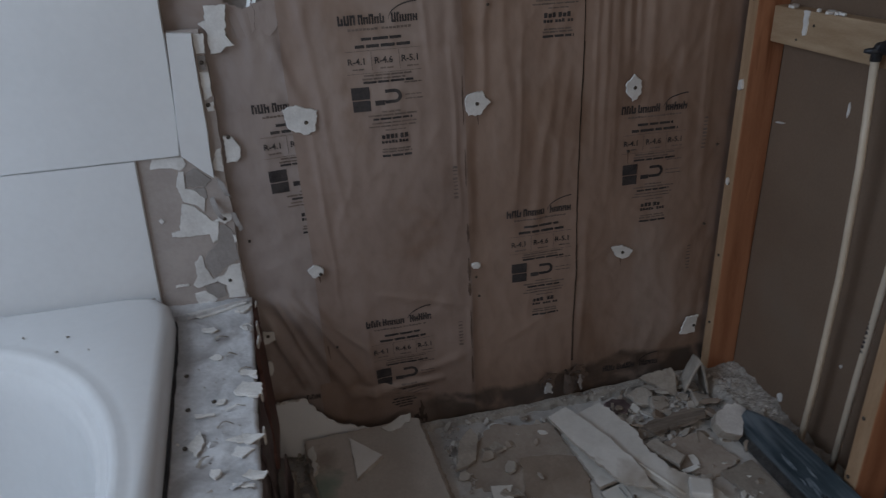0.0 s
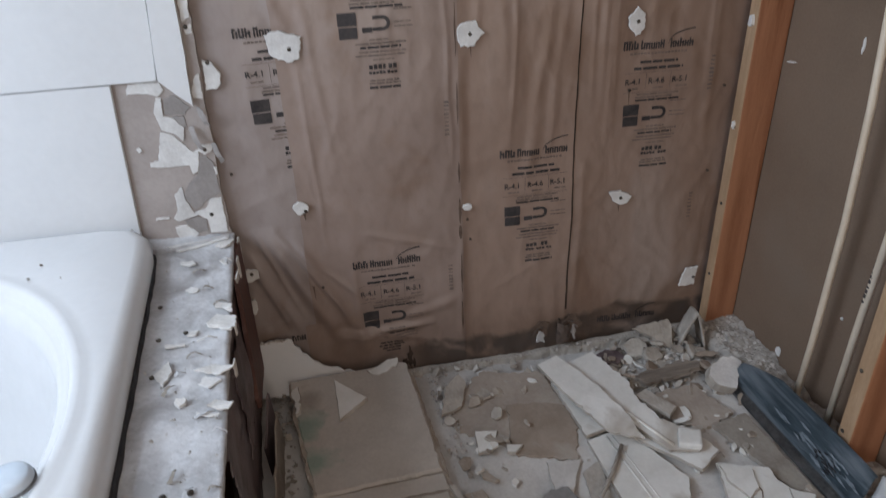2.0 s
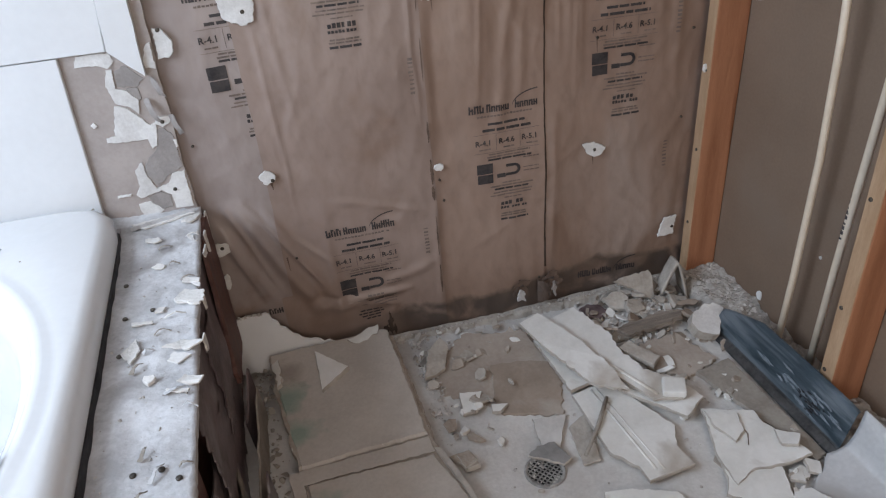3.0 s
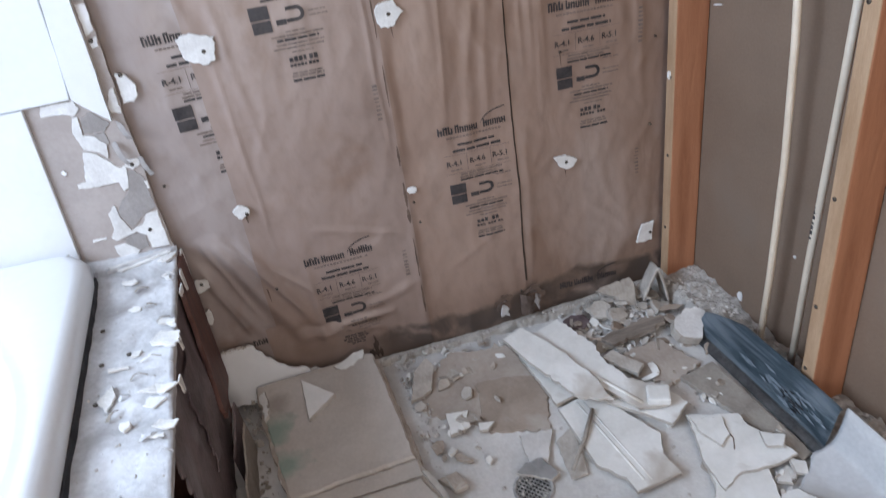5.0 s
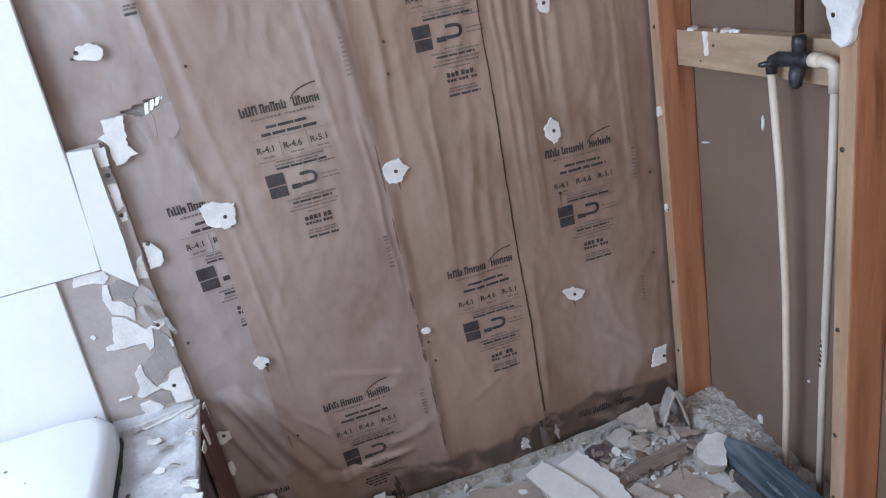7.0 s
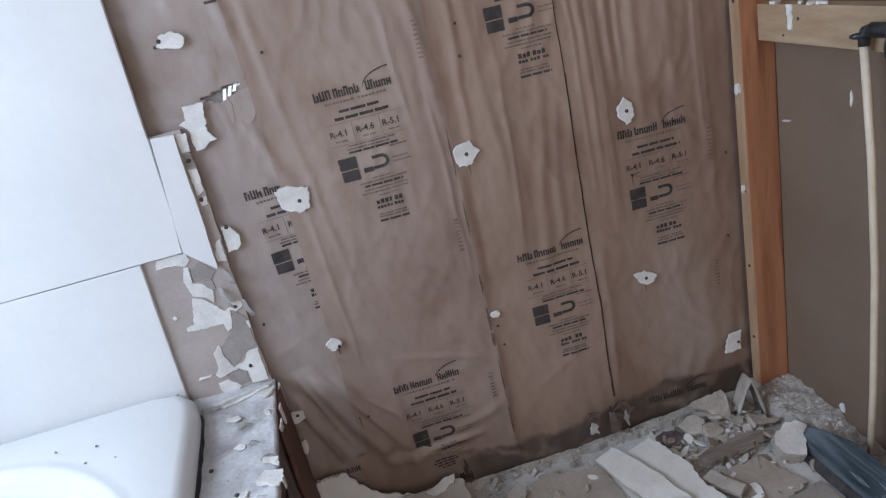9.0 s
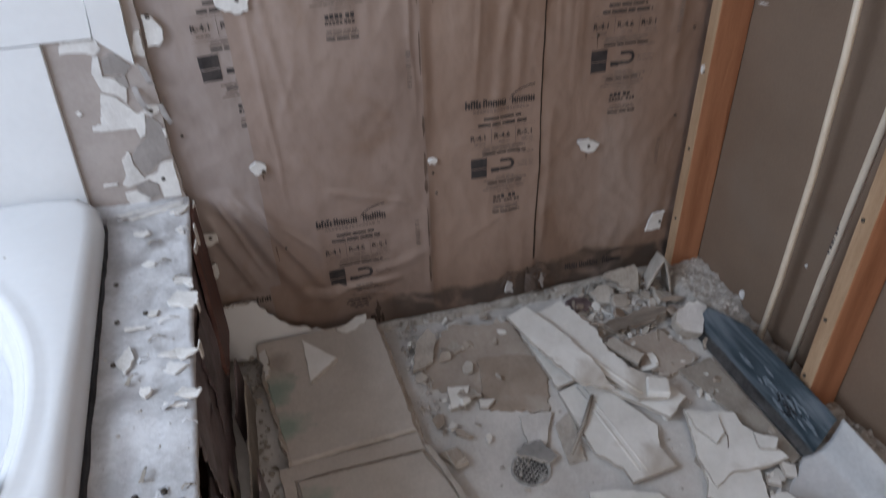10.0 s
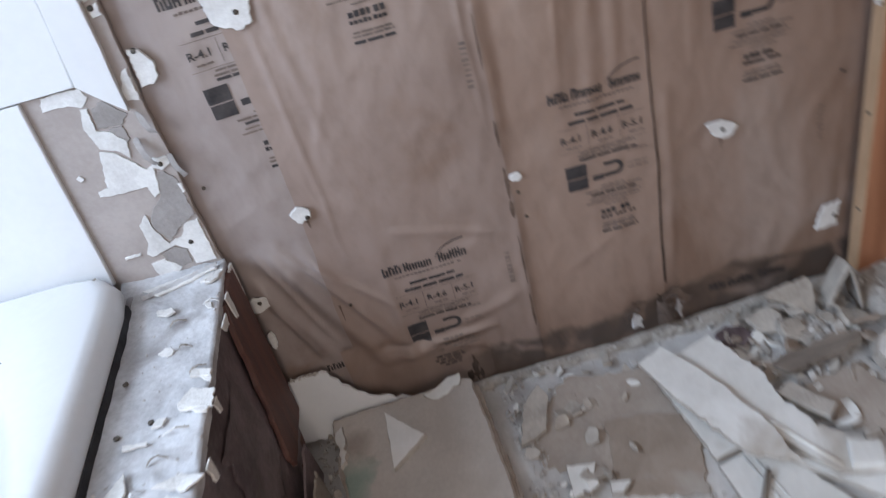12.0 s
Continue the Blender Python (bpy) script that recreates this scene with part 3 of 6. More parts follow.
# backing, torn flap and foil showing in the tear
part("tear_backing", box(-0.56, -0.42, 0.0195, 0.0215, 1.12, 1.22), GYPSUM_GREY, wall_north, "dusty grey layer behind the torn paper")
rng = random.Random(31)
bm = bmesh.new()
for i in range(4):
    xa = -0.492 + i * 0.013
    vs = [(xa, 0.014, 1.158 + 0.009 * i), (xa + 0.0075, 0.012, 1.158 + 0.009 * i), (xa + 0.016, 0.014, 1.186 + 0.003 * i), (xa + 0.008, 0.016, 1.186 + 0.003 * i)]
    bm.faces.new([bm.verts.new(v) for v in vs])
part("foil_strip", bm, FOIL, wall_north, "bright torn foil strips")
for x0, x1, top, drop, s in ((-0.530, -0.474, 1.152, 0.052, 1), (-0.482, -0.426, 1.166, 0.064, 2)):
    r, out = random.Random(s), []
    for i in range(13):
        f = i / 12
        lobe = math.sqrt(max(0.0, 1 - (2 * f - 1) ** 2)) ** 0.7
        out.append((x0 + (x1 - x0) * f, top - drop * lobe + 0.003 * r.uniform(-1, 1)))
    bm = slab(out + [(x1 - 0.004, top + 0.014), (x0 + 0.012, top + 0.004)], 0.0016, r, 0.0006, 0.01, 0.0004, lift=lambda x, y, z0=top: 0.012 * max(0.0, z0 - y))
    part("paper_flap", moved(bm, pose(0, paper_y((x0 + x1) / 2, 1.11) + (0.0182 if s == 1 else 0.0174), 0, 90)), PAPER_GREY, wall_north, "torn hanging flap of brown paper")

# a second layer of paper lapped over the foot of the sheets
bm, rows = bmesh.new(), []
for i in range(61):
    x = -0.46 + 0.315 * i / 60
    edge = 0.183 - 0.03 * max(0.0, (x + 0.42) / 0.13) if x < -0.29 else 0.153 - 0.60 * max(0.0, x + 0.285)
    edge = max(edge, 0.060) + 0.006 * noise.noise((x * 20, 3, 1)) + 0.003 * noise.noise((x * 70, 3, 2))
    rows.append([bm.verts.new((x, paper_y(x, -0.05 + (edge + 0.05) * f) + 0.0088 - 0.0005 * f - 0.004 * noise.noise((x * 11, f * 4, 8)), -0.05 + (edge + 0.05) * f)) for f in [j / 14 for j in range(15)]])
for a, b in zip(rows, rows[1:]):
    for i in range(14):
        bm.faces.new((a[i], b[i], b[i + 1], a[i + 1])).smooth = True
part("paper_lap", bm, PAPER_DULL, wall_north, "damp strip of brown paper lapped over the sheet")
lap = bpy.data.objects["paper_lap"]
# print left on the lapped strip, and the part of a title that it leaves free
lines, r = bmesh.new(), random.Random(12)
for i, (x0, x1) in enumerate(((-0.265, -0.205), (-0.27, -0.20), (-0.262, -0.208), (-0.25, -0.212))):
    z = 0.090 - 0.0095 * i
    x = x0
    while x < x1:
        w = r.uniform(0.008, 0.02)
        end = min(x1, x + w)
        vs = [(q, paper_y(q, zz) + 0.0060, zz) for q, zz in ((x, z), (end, z), (end, z + 0.0045), (x, z + 0.0045))]
        lines.faces.new([lines.verts.new(v) for v in vs])
        x += w + 0.003
part("print", lines, INK, lap, "faded black print")
for x, z, rx, rz, k in ((-0.186, 0.030, 0.007, 0.034, 1), (-0.200, 0.010, 0.010, 0.016, 2), (-0.176, 0.008, 0.005, 0.014, 3)):
    bm = slab(blob_outline(random.Random(k), rx, rz, 11, 0.45), 0.0012, random.Random(k), 0.003, 0.006, 0.0004)
    part("torn_hole", moved(bm, pose(x, paper_y(x, z) + 0.0068, z, 90)), SEAM_DARK, lap, "dark torn edge of the strip")
title = bmesh.new()
words(title, 0, -0.500, -0.462, 0.146, 0.018, random.Random(4), 0, 0.0118)
words(title, 0, -0.455, -0.428, 0.138, 0.018, random.Random(5), 0, 0.0118)
part("print", title, INK, paper_sheets[0], "faded black print")
# dark worn streaks along the taped seam
r = random.Random(88)
for z0, z1, w in ((0.60, 0.545, 0.004), (0.50, 0.43, 0.0055), (0.425, 0.385, 0.007), (0.34, 0.22, 0.003), (0.19, 0.10, 0.0045), (0.98, 0.86, 0.003), (0.80, 0.70, 0.0025)):
    bm, rows = bmesh.new(), []
    for i in range(13):
        f = i / 12
        z = z0 + (z1 - z0) * f
        x = -0.0305 - 0.006 * max(0.0, 0.35 - z) + 0.0015 * noise.noise((z * 40, 1, 1))
        half = w * (0.25 + math.sin(math.pi * f) * r.uniform(0.35, 0.7)) / 1.2
        rows.append([bm.verts.new(on_paper(1, x + q * half, z, 0.0018)) for q in (-1, 0, 1)])
    for a, b in zip(rows, rows[1:]):
        for i in range(2):
            bm.faces.new((a[i], b[i], b[i + 1], a[i + 1])).smooth = True
    part("seam_stain_and_shade", bm, SEAM, paper_sheets[1])

# edge shade painted as a dark line beside the proud edge of the third sheet
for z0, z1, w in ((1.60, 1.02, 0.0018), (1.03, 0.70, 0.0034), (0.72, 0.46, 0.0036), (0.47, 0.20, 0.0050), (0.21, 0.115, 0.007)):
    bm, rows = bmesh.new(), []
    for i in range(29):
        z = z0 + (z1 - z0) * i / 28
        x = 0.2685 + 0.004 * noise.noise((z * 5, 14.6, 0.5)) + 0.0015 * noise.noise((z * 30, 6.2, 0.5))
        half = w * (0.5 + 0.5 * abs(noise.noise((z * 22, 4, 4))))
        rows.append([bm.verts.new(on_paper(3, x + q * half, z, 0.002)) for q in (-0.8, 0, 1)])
    for a, b in zip(rows, rows[1:]):
        for i in range(2):
            bm.faces.new((a[i], b[i], b[i + 1], a[i + 1])).smooth = True
    part("seam_stain_and_shade", bm, SEAM_DARK, paper_sheets[3])

# rusty runs under the old nails
for k, x, z0, z1, w in ((1, -0.421, 0.520, 0.490, 0.007), (1, -0.424, 0.30, 0.265, 0.004), (2, 0.004, 0.895, 0.855, 0.004), (3, 0.404, 0.435, 0.405, 0.004), (3, 0.405, 0.74, 0.70, 0.003)):
    bm, rows = bmesh.new(), []
    for i in range(9):
        f = i / 8
        z = z0 + (z1 - z0) * f
        half = w * (1 - 0.8 * f) * r.uniform(0.6, 1.0) / 1.4
        rows.append([bm.verts.new(on_paper(k, x + 0.002 * f + q * half, z, 0.0018)) for q in (-1, 0, 1)])
    for a, b in zip(rows, rows[1:]):
        for i in range(2):
            bm.faces.new((a[i], b[i], b[i + 1], a[i + 1])).smooth = True
    part("rust_run", bm, SEAM, paper_sheets[k])


def wall_scrap(x, z, rx, rz, seed, nail=(0, 0), depth=0.005, outline=None, label="torn white drywall scrap held by a nail on brown paper"):
    """A torn bit of gypsum board left round a nail."""
    rng = random.Random(seed)
    y = paper_y(x, z) + 0.008
    ob = thing("drywall_scrap", label, "drywall scrap", "drywall scraps on the wall", at=(x, y, z))
    bm = slab(outline or blob_outline(rng, rx, rz, 11, 0.2), depth, rng, 0.0022 if outline else 0.0032, 0.006, 0.0012)
    part("gypsum_piece", moved(bm, pose(0, 0, 0, 90)), GYPSUM, ob)
    if nail:
        s = screw(ob, nail[0], -depth, nail[1], (0, -1, 0), 0.0055)
    return ob


SPLAT = [(-0.040, 0.028), (-0.007, 0.035), (0.013, 0.026), (0.039, 0.020), (0.030, -0.027), (0.007, -0.035), (-0.016, -0.027), (-0.034, -0.012)]
SQUARISH = [(-0.014, 0.030), (0.024, 0.032), (0.018, -0.029), (-0.029, -0.029), (-0.023, 0.009)]
LENS = [(-0.033, 0.019), (0.0, 0.021), (0.032, 0.002), (0.022, -0.016), (0.0, -0.021), (-0.019, -0.009)]
TALL = [(-0.020, 0.056), (0.025, 0.055), (0.014, -0.006), (0.029, -0.027), (0.012, -0.029), (-0.002, -0.040), (-0.023, -0.041), (-0.022, 0.0), (-0.038, 0.021), (-0.029, 0.025), (-0.021, 0.027)]
HALF_MOON = [(-0.022, 0.033), (-0.004, 0.028), (0.010, 0.004), (0.008, -0.019), (-0.005, -0.031), (-0.027, -0.031), (-0.023, 0.008)]
for args in ((-0.410, 0.912, 0.036, 0.031, 1, (0.010, -0.006), 0.005, SPLAT), (0.003, 0.908, 0.030, 0.030, 2), (0.408, 0.906, 0.021, 0.030, 3), (-0.426, 0.526, 0.021, 0.017, 4, (0.010, -0.008)),
             (-0.012, 0.476, 0.012, 0.009, 5, None), (0.405, 0.451, 0.034, 0.022, 6, (0, 0), 0.005, LENS), (0.640, 0.172, 0.032, 0.035, 7, (0.012, -0.002), 0.005, SQUARISH), (0.425, 1.205, 0.018, 0.024, 8),
             (-0.550, 1.306, 0.030, 0.018, 9, (-0.022, 0.004)), (-0.555, 1.117, 0.026, 0.040, 10, None, 0.006, TALL), (-0.574, 0.360, 0.024, 0.018, 14, (0.004, 0.004)), (-0.562, 0.866, 0.024, 0.030, 16, (-0.012, 0.028), 0.006, HALF_MOON), (-0.580, 0.268, 0.009, 0.022, 17, None)):
    wall_scrap(*args)
for x, z in ((-0.535, 1.62), (-0.585, 1.30), (-0.38, 1.24), (0.04, 1.20), (0.035, 1.13), (0.405, 0.74), (0.20, 0.075), (0.25, 0.085), (-0.012, 0.44), (-0.005, 0.38), (0.65, 0.50), (0.66, 0.73), (-0.572, 0.632), (-0.40, 0.30)):
    p = on_paper(1, x, z, 0.003)
    nail = tagged(screw(None, p.x, p.y, p.z, (0, -1, 0), 0.004), "small dark nail head in brown paper", "nail", "nails in the paper wall")
    nail.name = "nail"

# crumpled foil and paper tatters at two torn holes near the foot
for x, z, s in ((0.192, 0.046, 1), (0.274, 0.056, 2)):
    r = random.Random(200 + s)
    tat = thing("torn_foil", "crumpled bright foil in a torn hole of the paper", "torn foil", "torn holes near the wall foot", at=(x, -0.006, z))
    part("dark_hole", moved(slab(blob_outline(r, 0.031, 0.027, 13, 0.55), 0.001, r, 0.004, 0.006, 0.0004), pose(0.004, -0.0045, 0.016, 90)), SEAM, tat)
    part("foil", moved(slab(blob_outline(r, 0.018 if s == 1 else 0.010, 0.019, 9, 0.5), 0.003, r, 0.003, 0.005, 0.001, lift=lambda x, y: 9 * x * x + 5 * y * y), pose(-0.002 if s == 1 else 0.014, -0.007, -0.004, 78, 6, 12)), FOIL if s == 1 else GYPSUM_GREY, tat)
    for i in range(9):
        a = r.uniform(-0.6, 3.6)
        d = Vector((math.cos(a), 0, math.sin(a)))
        part("paper_curl", ribbon([d * 0.014 + Vector((0, -0.005, 0.012)), d * 0.022 + Vector((0, -0.011, 0.012)), d * 0.028 + Vector((0, -0.012, 0.010))], (0.016, 0.004), 0.001, r, (-d.z, 0, d.x), 0.003), PAPER, tat)
    if s == 2:
        bm, rows = bmesh.new(), []
        for i in range(15):
            f = i / 14
            rows.append([bm.verts.new((-0.034 + 0.040 * f, -0.004 - 0.013 * math.sin(math.pi * f) ** 0.7 - 0.006 * noise.noise((f * 6, j * 0.5, 3)), 0.030 - 0.010 * f - (0.072 - 0.02 * f) * j / 12)) for j in range(13)])
        for p, q in zip(rows, rows[1:]):
            for i in range(12):
                bm.faces.new((p[i], q[i], q[i + 1], p[i + 1])).smooth = True
        part("crumpled_paper", bm, PAPER, tat, "crumpled bulge of brown paper")

# ---- remains of drywall and the white panels over the tub ----
rng = random.Random(5)
drywall = thing("drywall_remnant", "torn strip of grey-brown drywall beside the white panels", "drywall", kind="structure")
edge = [(-0.592, 1.13), (-0.587, 1.02), (-0.589, 0.94), (-0.590, 0.88), (-0.595, 0.82), (-0.596, 0.76), (-0.595, 0.70), (-0.599, 0.62), (-0.598, 0.58), (-0.597, 0.475)]
bm = slab([(-0.90, 0.475), (-0.90, 1.13)] + edge, 0.012, rng, 0.0016, 0.016, 0.001)
part("board", moved(bm, pose(0, 0.0005, 0, 90)), [BOARD_PAPER], drywall)
TORN = (
    (GYPSUM, [(-0.743, 0.865), (-0.679, 0.864), (-0.673, 0.847), (-0.690, 0.832), (-0.710, 0.841), (-0.751, 0.842)]),
    (GYPSUM_GREY, [(-0.680, 0.824), (-0.657, 0.834), (-0.627, 0.804), (-0.645, 0.787), (-0.684, 0.792)]),
    (GYPSUM, [(-0.694, 0.830), (-0.683, 0.829), (-0.688, 0.790), (-0.667, 0.782), (-0.649, 0.760), (-0.657, 0.729), (-0.674, 0.749), (-0.697, 0.758), (-0.705, 0.797)]),
    (GYPSUM_GREY, [(-0.667, 0.786), (-0.645, 0.786), (-0.642, 0.762), (-0.652, 0.750), (-0.667, 0.765)]),
    (GYPSUM, [(-0.701, 0.754), (-0.675, 0.743), (-0.658, 0.722), (-0.641, 0.702), (-0.628, 0.706), (-0.640, 0.654), (-0.652, 0.648), (-0.655, 0.671), (-0.702, 0.671), (-0.739, 0.676), (-0.738, 0.686), (-0.720, 0.688), (-0.712, 0.715)]),
    (GYPSUM, [(-0.628, 0.718), (-0.596, 0.714), (-0.600, 0.702), (-0.618, 0.693), (-0.631, 0.701)]),
    (GYPSUM_GREY, [(-0.635, 0.690), (-0.616, 0.690), (-0.603, 0.670), (-0.602, 0.595), (-0.636, 0.580), (-0.664, 0.556), (-0.676, 0.577), (-0.684, 0.601), (-0.666, 0.628), (-0.643, 0.647)]),
    (GYPSUM, [(-0.703, 0.604), (-0.684, 0.620), (-0.682, 0.585), (-0.670, 0.553), (-0.642, 0.561), (-0.628, 0.583), (-0.601, 0.586), (-0.602, 0.496), (-0.642, 0.498), (-0.642, 0.533), (-0.661, 0.548), (-0.710, 0.536), (-0.717, 0.545), (-0.704, 0.566)]),
    (GYPSUM_GREY, [(-0.694, 0.535), (-0.664, 0.544), (-0.644, 0.532), (-0.648, 0.502), (-0.667, 0.499), (-0.686, 0.513)]),
    (GYPSUM, [(-0.719, 0.522), (-0.692, 0.525), (-0.669, 0.499), (-0.682, 0.487), (-0.716, 0.490)]),
    (GYPSUM, [(-0.757, 0.549), (-0.727, 0.550), (-0.728, 0.545), (-0.758, 0.544)]),
    (GYPSUM, [(-0.607, 1.121), (-0.584, 1.121), (-0.587, 1.080), (-0.606, 1.081)]),
    (GYPSUM, [(-0.607, 1.043), (-0.588, 1.041), (-0.590, 0.990), (-0.607, 0.982)]),
    (GYPSUM, [(-0.607, 0.968), (-0.590, 0.978), (-0.590, 0.959), (-0.605, 0.957)]),
    (GYPSUM, [(-0.603, 0.871), (-0.594, 0.874), (-0.597, 0.819), (-0.616, 0.823), (-0.617, 0.843)]),
    (GYPSUM_GREY, [(-0.604, 1.076), (-0.588, 1.074), (-0.590, 1.046), (-0.606, 1.048)]),
    (GYPSUM, [(-0.760, 0.720), (-0.752, 0.724), (-0.747, 0.716), (-0.755, 0.711)]),
    (GYPSUM, [(-0.605, 0.662), (-0.598, 0.660), (-0.598, 0.644), (-0.604, 0.642)]))
for k, (m, outline) in enumerate(TORN):
    bm = slab(outline, 0.0016 if m is GYPSUM_GREY else 0.0026 + 0.0004 * (k % 3), random.Random(100 + k), 0.0016, 0.006, 0.0008)
    part("torn_patch", moved(bm, pose(0, -0.0118, 0, 90)), m, drywall)
for x, z in ((-0.632, 0.545), (-0.616, 0.705), (-0.598, 1.062), (-0.602, 0.972)):
    screw(drywall, x, -0.0152, z, (0, -1, 0), 0.0055)
# a few curled shreds of facing paper
for x, z, w, s in ((-0.640, 0.760, 0.05, 1), (-0.615, 0.800, 0.04, 2), (-0.600, 0.720, 0.045, 3)):
    r, bm, rows = random.Random(s), bmesh.new(), []
    for j in range(6):
        f = j / 5
        rows.append([bm.verts.new((x + i * 0.006 + 0.014 * f, -0.016 - 0.014 * math.sin(f * 2.6) - 0.002 * i, z - w * f + 0.004 * r.uniform(-1, 1))) for i in range(3)])
    for a, b in zip(rows, rows[1:]):
        for i in range(2):
            bm.faces.new((a[i], a[i + 1], b[i + 1], b[i])).smooth = True
    part("paper_shred", bm, GYPSUM_GREY, drywall)

upper_panel = thing("upper_wall_panel", "smooth white wall panel above the tub", "wall panel", kind="structure")
bm = slab([(-2.30, 0.868), (-0.682, 0.868), (-0.672, 0.95), (-0.660, 1.128), (-0.640, 1.50), (-0.632, 2.40), (-2.30, 2.40)], 0.010, random.Random(1), 0.0002, 0.05, 0.002)
part("panel", moved(bm, pose(0, -0.0125, 0, 90)), PANEL, upper_panel)
bm = slab([(-0.679, 0.868), (-0.650, 0.838), (-0.619, 0.809), (-0.612, 0.95), (-0.608, 1.10), (-0.606, 1.124), (-0.655, 1.128), (-0.667, 1.0)], 0.0125, random.Random(2), 0.0008, 0.03, 0.0015)
part("edge_trim", moved(bm, pose(0, -0.0130, 0, 90)), PANEL, upper_panel)
lower_panel = thing("lower_wall_panel", "smooth white wall panel just above the tub rim", "wall panel", kind="structure")
bm = slab([(-2.30, 0.535), (-0.797, 0.505), (-0.786, 0.70), (-0.776, 0.866), (-2.30, 0.866)], 0.009, random.Random(3), 0.0003, 0.05, 0.002)
part("panel", moved(bm, pose(0, -0.0125, 0, 90)), PANEL, lower_panel)


# ---- bathtub ----
def rim_x(y):
    return -0.760 - 0.075 * y


tub = thing("bathtub", "glossy white drop-in bathtub with an oval basin", "bathtub", at=(-1.25, -0.75, 0.0))
TC, TA, TB = Vector((-1.25, -0.75)), 0.480, 0.58
bm = bmesh.new()
N = 96
rings = []


def oval(scale, z, push=0.0):
    return [bm.verts.new((TA * scale * math.cos(a) * (1.0 if math.cos(a) > 0 else 1.05), TB * scale * math.sin(a), z)) for a in (2 * math.pi * k / N for k in range(N))]


def outer(grow, z):
    ring = []
    for k in range(N):
        a = 2 * math.pi * k / N
        d = Vector((math.cos(a) * (1.0 if math.cos(a) > 0 else 1.05) * TA, math.sin(a) * TB))
        t = 9.0
        # right edge follows the skewed ledge
        for nx_, ny_, c in ((1.0, 0.075, rim_x(-0.75) - TC.x + grow), (0.0, 1.0, 0.727 + grow), (0.0, -1.0, 0.80 + grow), (-1.0, 0.0, 0.66 + grow)):
            q = d.x * nx_ + d.y * ny_
            if q > 1e-6:
                t = min(t, c / q)
        p = d * t
        ring.append((p, z))
    # round the corners
    pts = [p for p, _ in ring]
    for _ in range(2):
        pts = [(pts[i - 1] + pts[i] * 4 + pts[(i + 1) % N]) / 6 for i in range(N)]
    return [bm.verts.new((p.x, p.y, z)) for p in pts]


profile = [outer(-0.001, 0.500), outer(0.0, 0.508), outer(-0.001, 0.521), outer(-0.005, 0.533), outer(-0.012, 0.542), outer(-0.022, 0.5475), outer(-0.030, 0.550)]
profile += [oval(1.06, 0.5495), oval(1.04, 0.5495), oval(1.020, 0.5525), oval(1.0, 0.5530), oval(0.985, 0.549), oval(0.975, 0.538), oval(0.968, 0.533), oval(0.950, 0.531), oval(0.932, 0.523),
            oval(0.915, 0.49), oval(0.89, 0.40), oval(0.86, 0.28), oval(0.80, 0.19), oval(0.68, 0.15), oval(0.4, 0.14), oval(0.1, 0.137)]
for a, b in zip(profile, profile[1:]):
    for k in range(N):
        bm.faces.new((a[k], a[(k + 1) % N], b[(k + 1) % N], b[k])).smooth = True
bm.faces.new(profile[-1])
bmesh.ops.recalc_face_normals(bm, faces=bm.faces)
part("shell", bm, ACRYLIC, tub)
bm = tube([(0.450, -0.075, 0.44), (0.443, -0.075, 0.442), (0.435, -0.075, 0.443)], [0.036, 0.036, 0.026], 24)
part("overflow_cover", bm, CHROME, tub, "round chrome overflow cover")
part("overflow_lever", box(0.420, 0.437, -0.095, -0.055, 0.437, 0.448, 0.004), CHROME, tub)

handle = thing("tub_cap", "pale blue rounded plastic cap on the tub rim", "cap", at=(-0.812, -0.815, 0.553))
part("cap", tube([(0, 0, -0.004), (0, 0, 0.006), (0, 0, 0.011), (0, 0, 0.014), (0, 0, 0.015)], [0.030, 0.031, 0.029, 0.024, 0.012], 32), PALE_CAP, handle)
part("edge_ring", tube([(0, 0, -0.003), (0, 0, 0.001)], 0.0325, 32), DARK_METAL, handle, "thin dark rim")
rng = random.Random(77)
for x, y in ((-1.05, -0.165), (-0.955, -0.19), (-0.965, -0.245), (-0.90, -0.255), (-0.80, -0.07)):
    bm = lump(rng, rng.uniform(0.003, 0.006), 0.5)
    crumb = part("debris_crumb", moved(bm, pose(x, y, 0.5515, 0, 0, rng.uniform(0, 180))), GREY_PIECE)
    tagged(crumb, "small grey plaster crumb on the white tub rim", "crumb", "crumbs on the tub")


# ---- ledge beside the tub and its knee wall ----
def ledge_x(y):
    return -0.591 - 0.052 * y


rng = random.Random(9)
ledge = thing("tub_ledge", "narrow ledge beside the tub, coated with rough grey-white thinset", "ledge", kind="structure")
bm = bmesh.new()
ny, nx = 150, 20
grid = []
for j in range(ny + 1):
    y = -0.012 - 1.35 * j / ny
    x0, x1 = rim_x(y) - 0.03, ledge_x(y) + 0.003 * noise.noise((y * 25, 1, 1)) + 0.002 * noise.noise((y * 90, 3, 1))
    grid.append([bm.verts.new((x0 + (x1 - x0) * i / nx, y, 0.486 + 0.004 * noise.noise((i * 0.35, y * 14, 2)) + 0.0025 * noise.noise((i * 0.9, y * 50, 4)) + (0.012 * max(0, 1 + (y + 0.012) / 0.09) * max(0.0, 1 - 0.04 * i)))) for i in range(nx + 1)])
for a, b in zip(grid, grid[1:]):
    for i in range(nx):
        bm.faces.new((a[i], a[i + 1], b[i + 1], b[i])).smooth = True
low = [bm.verts.new((r[-1].co.x - 0.002, r[-1].co.y, 0.468)) for r in grid]
for j in range(ny):
    bm.faces.new((grid[j][-1], low[j], low[j + 1], grid[j + 1][-1]))
bmesh.ops.recalc_face_normals(bm, faces=bm.faces)
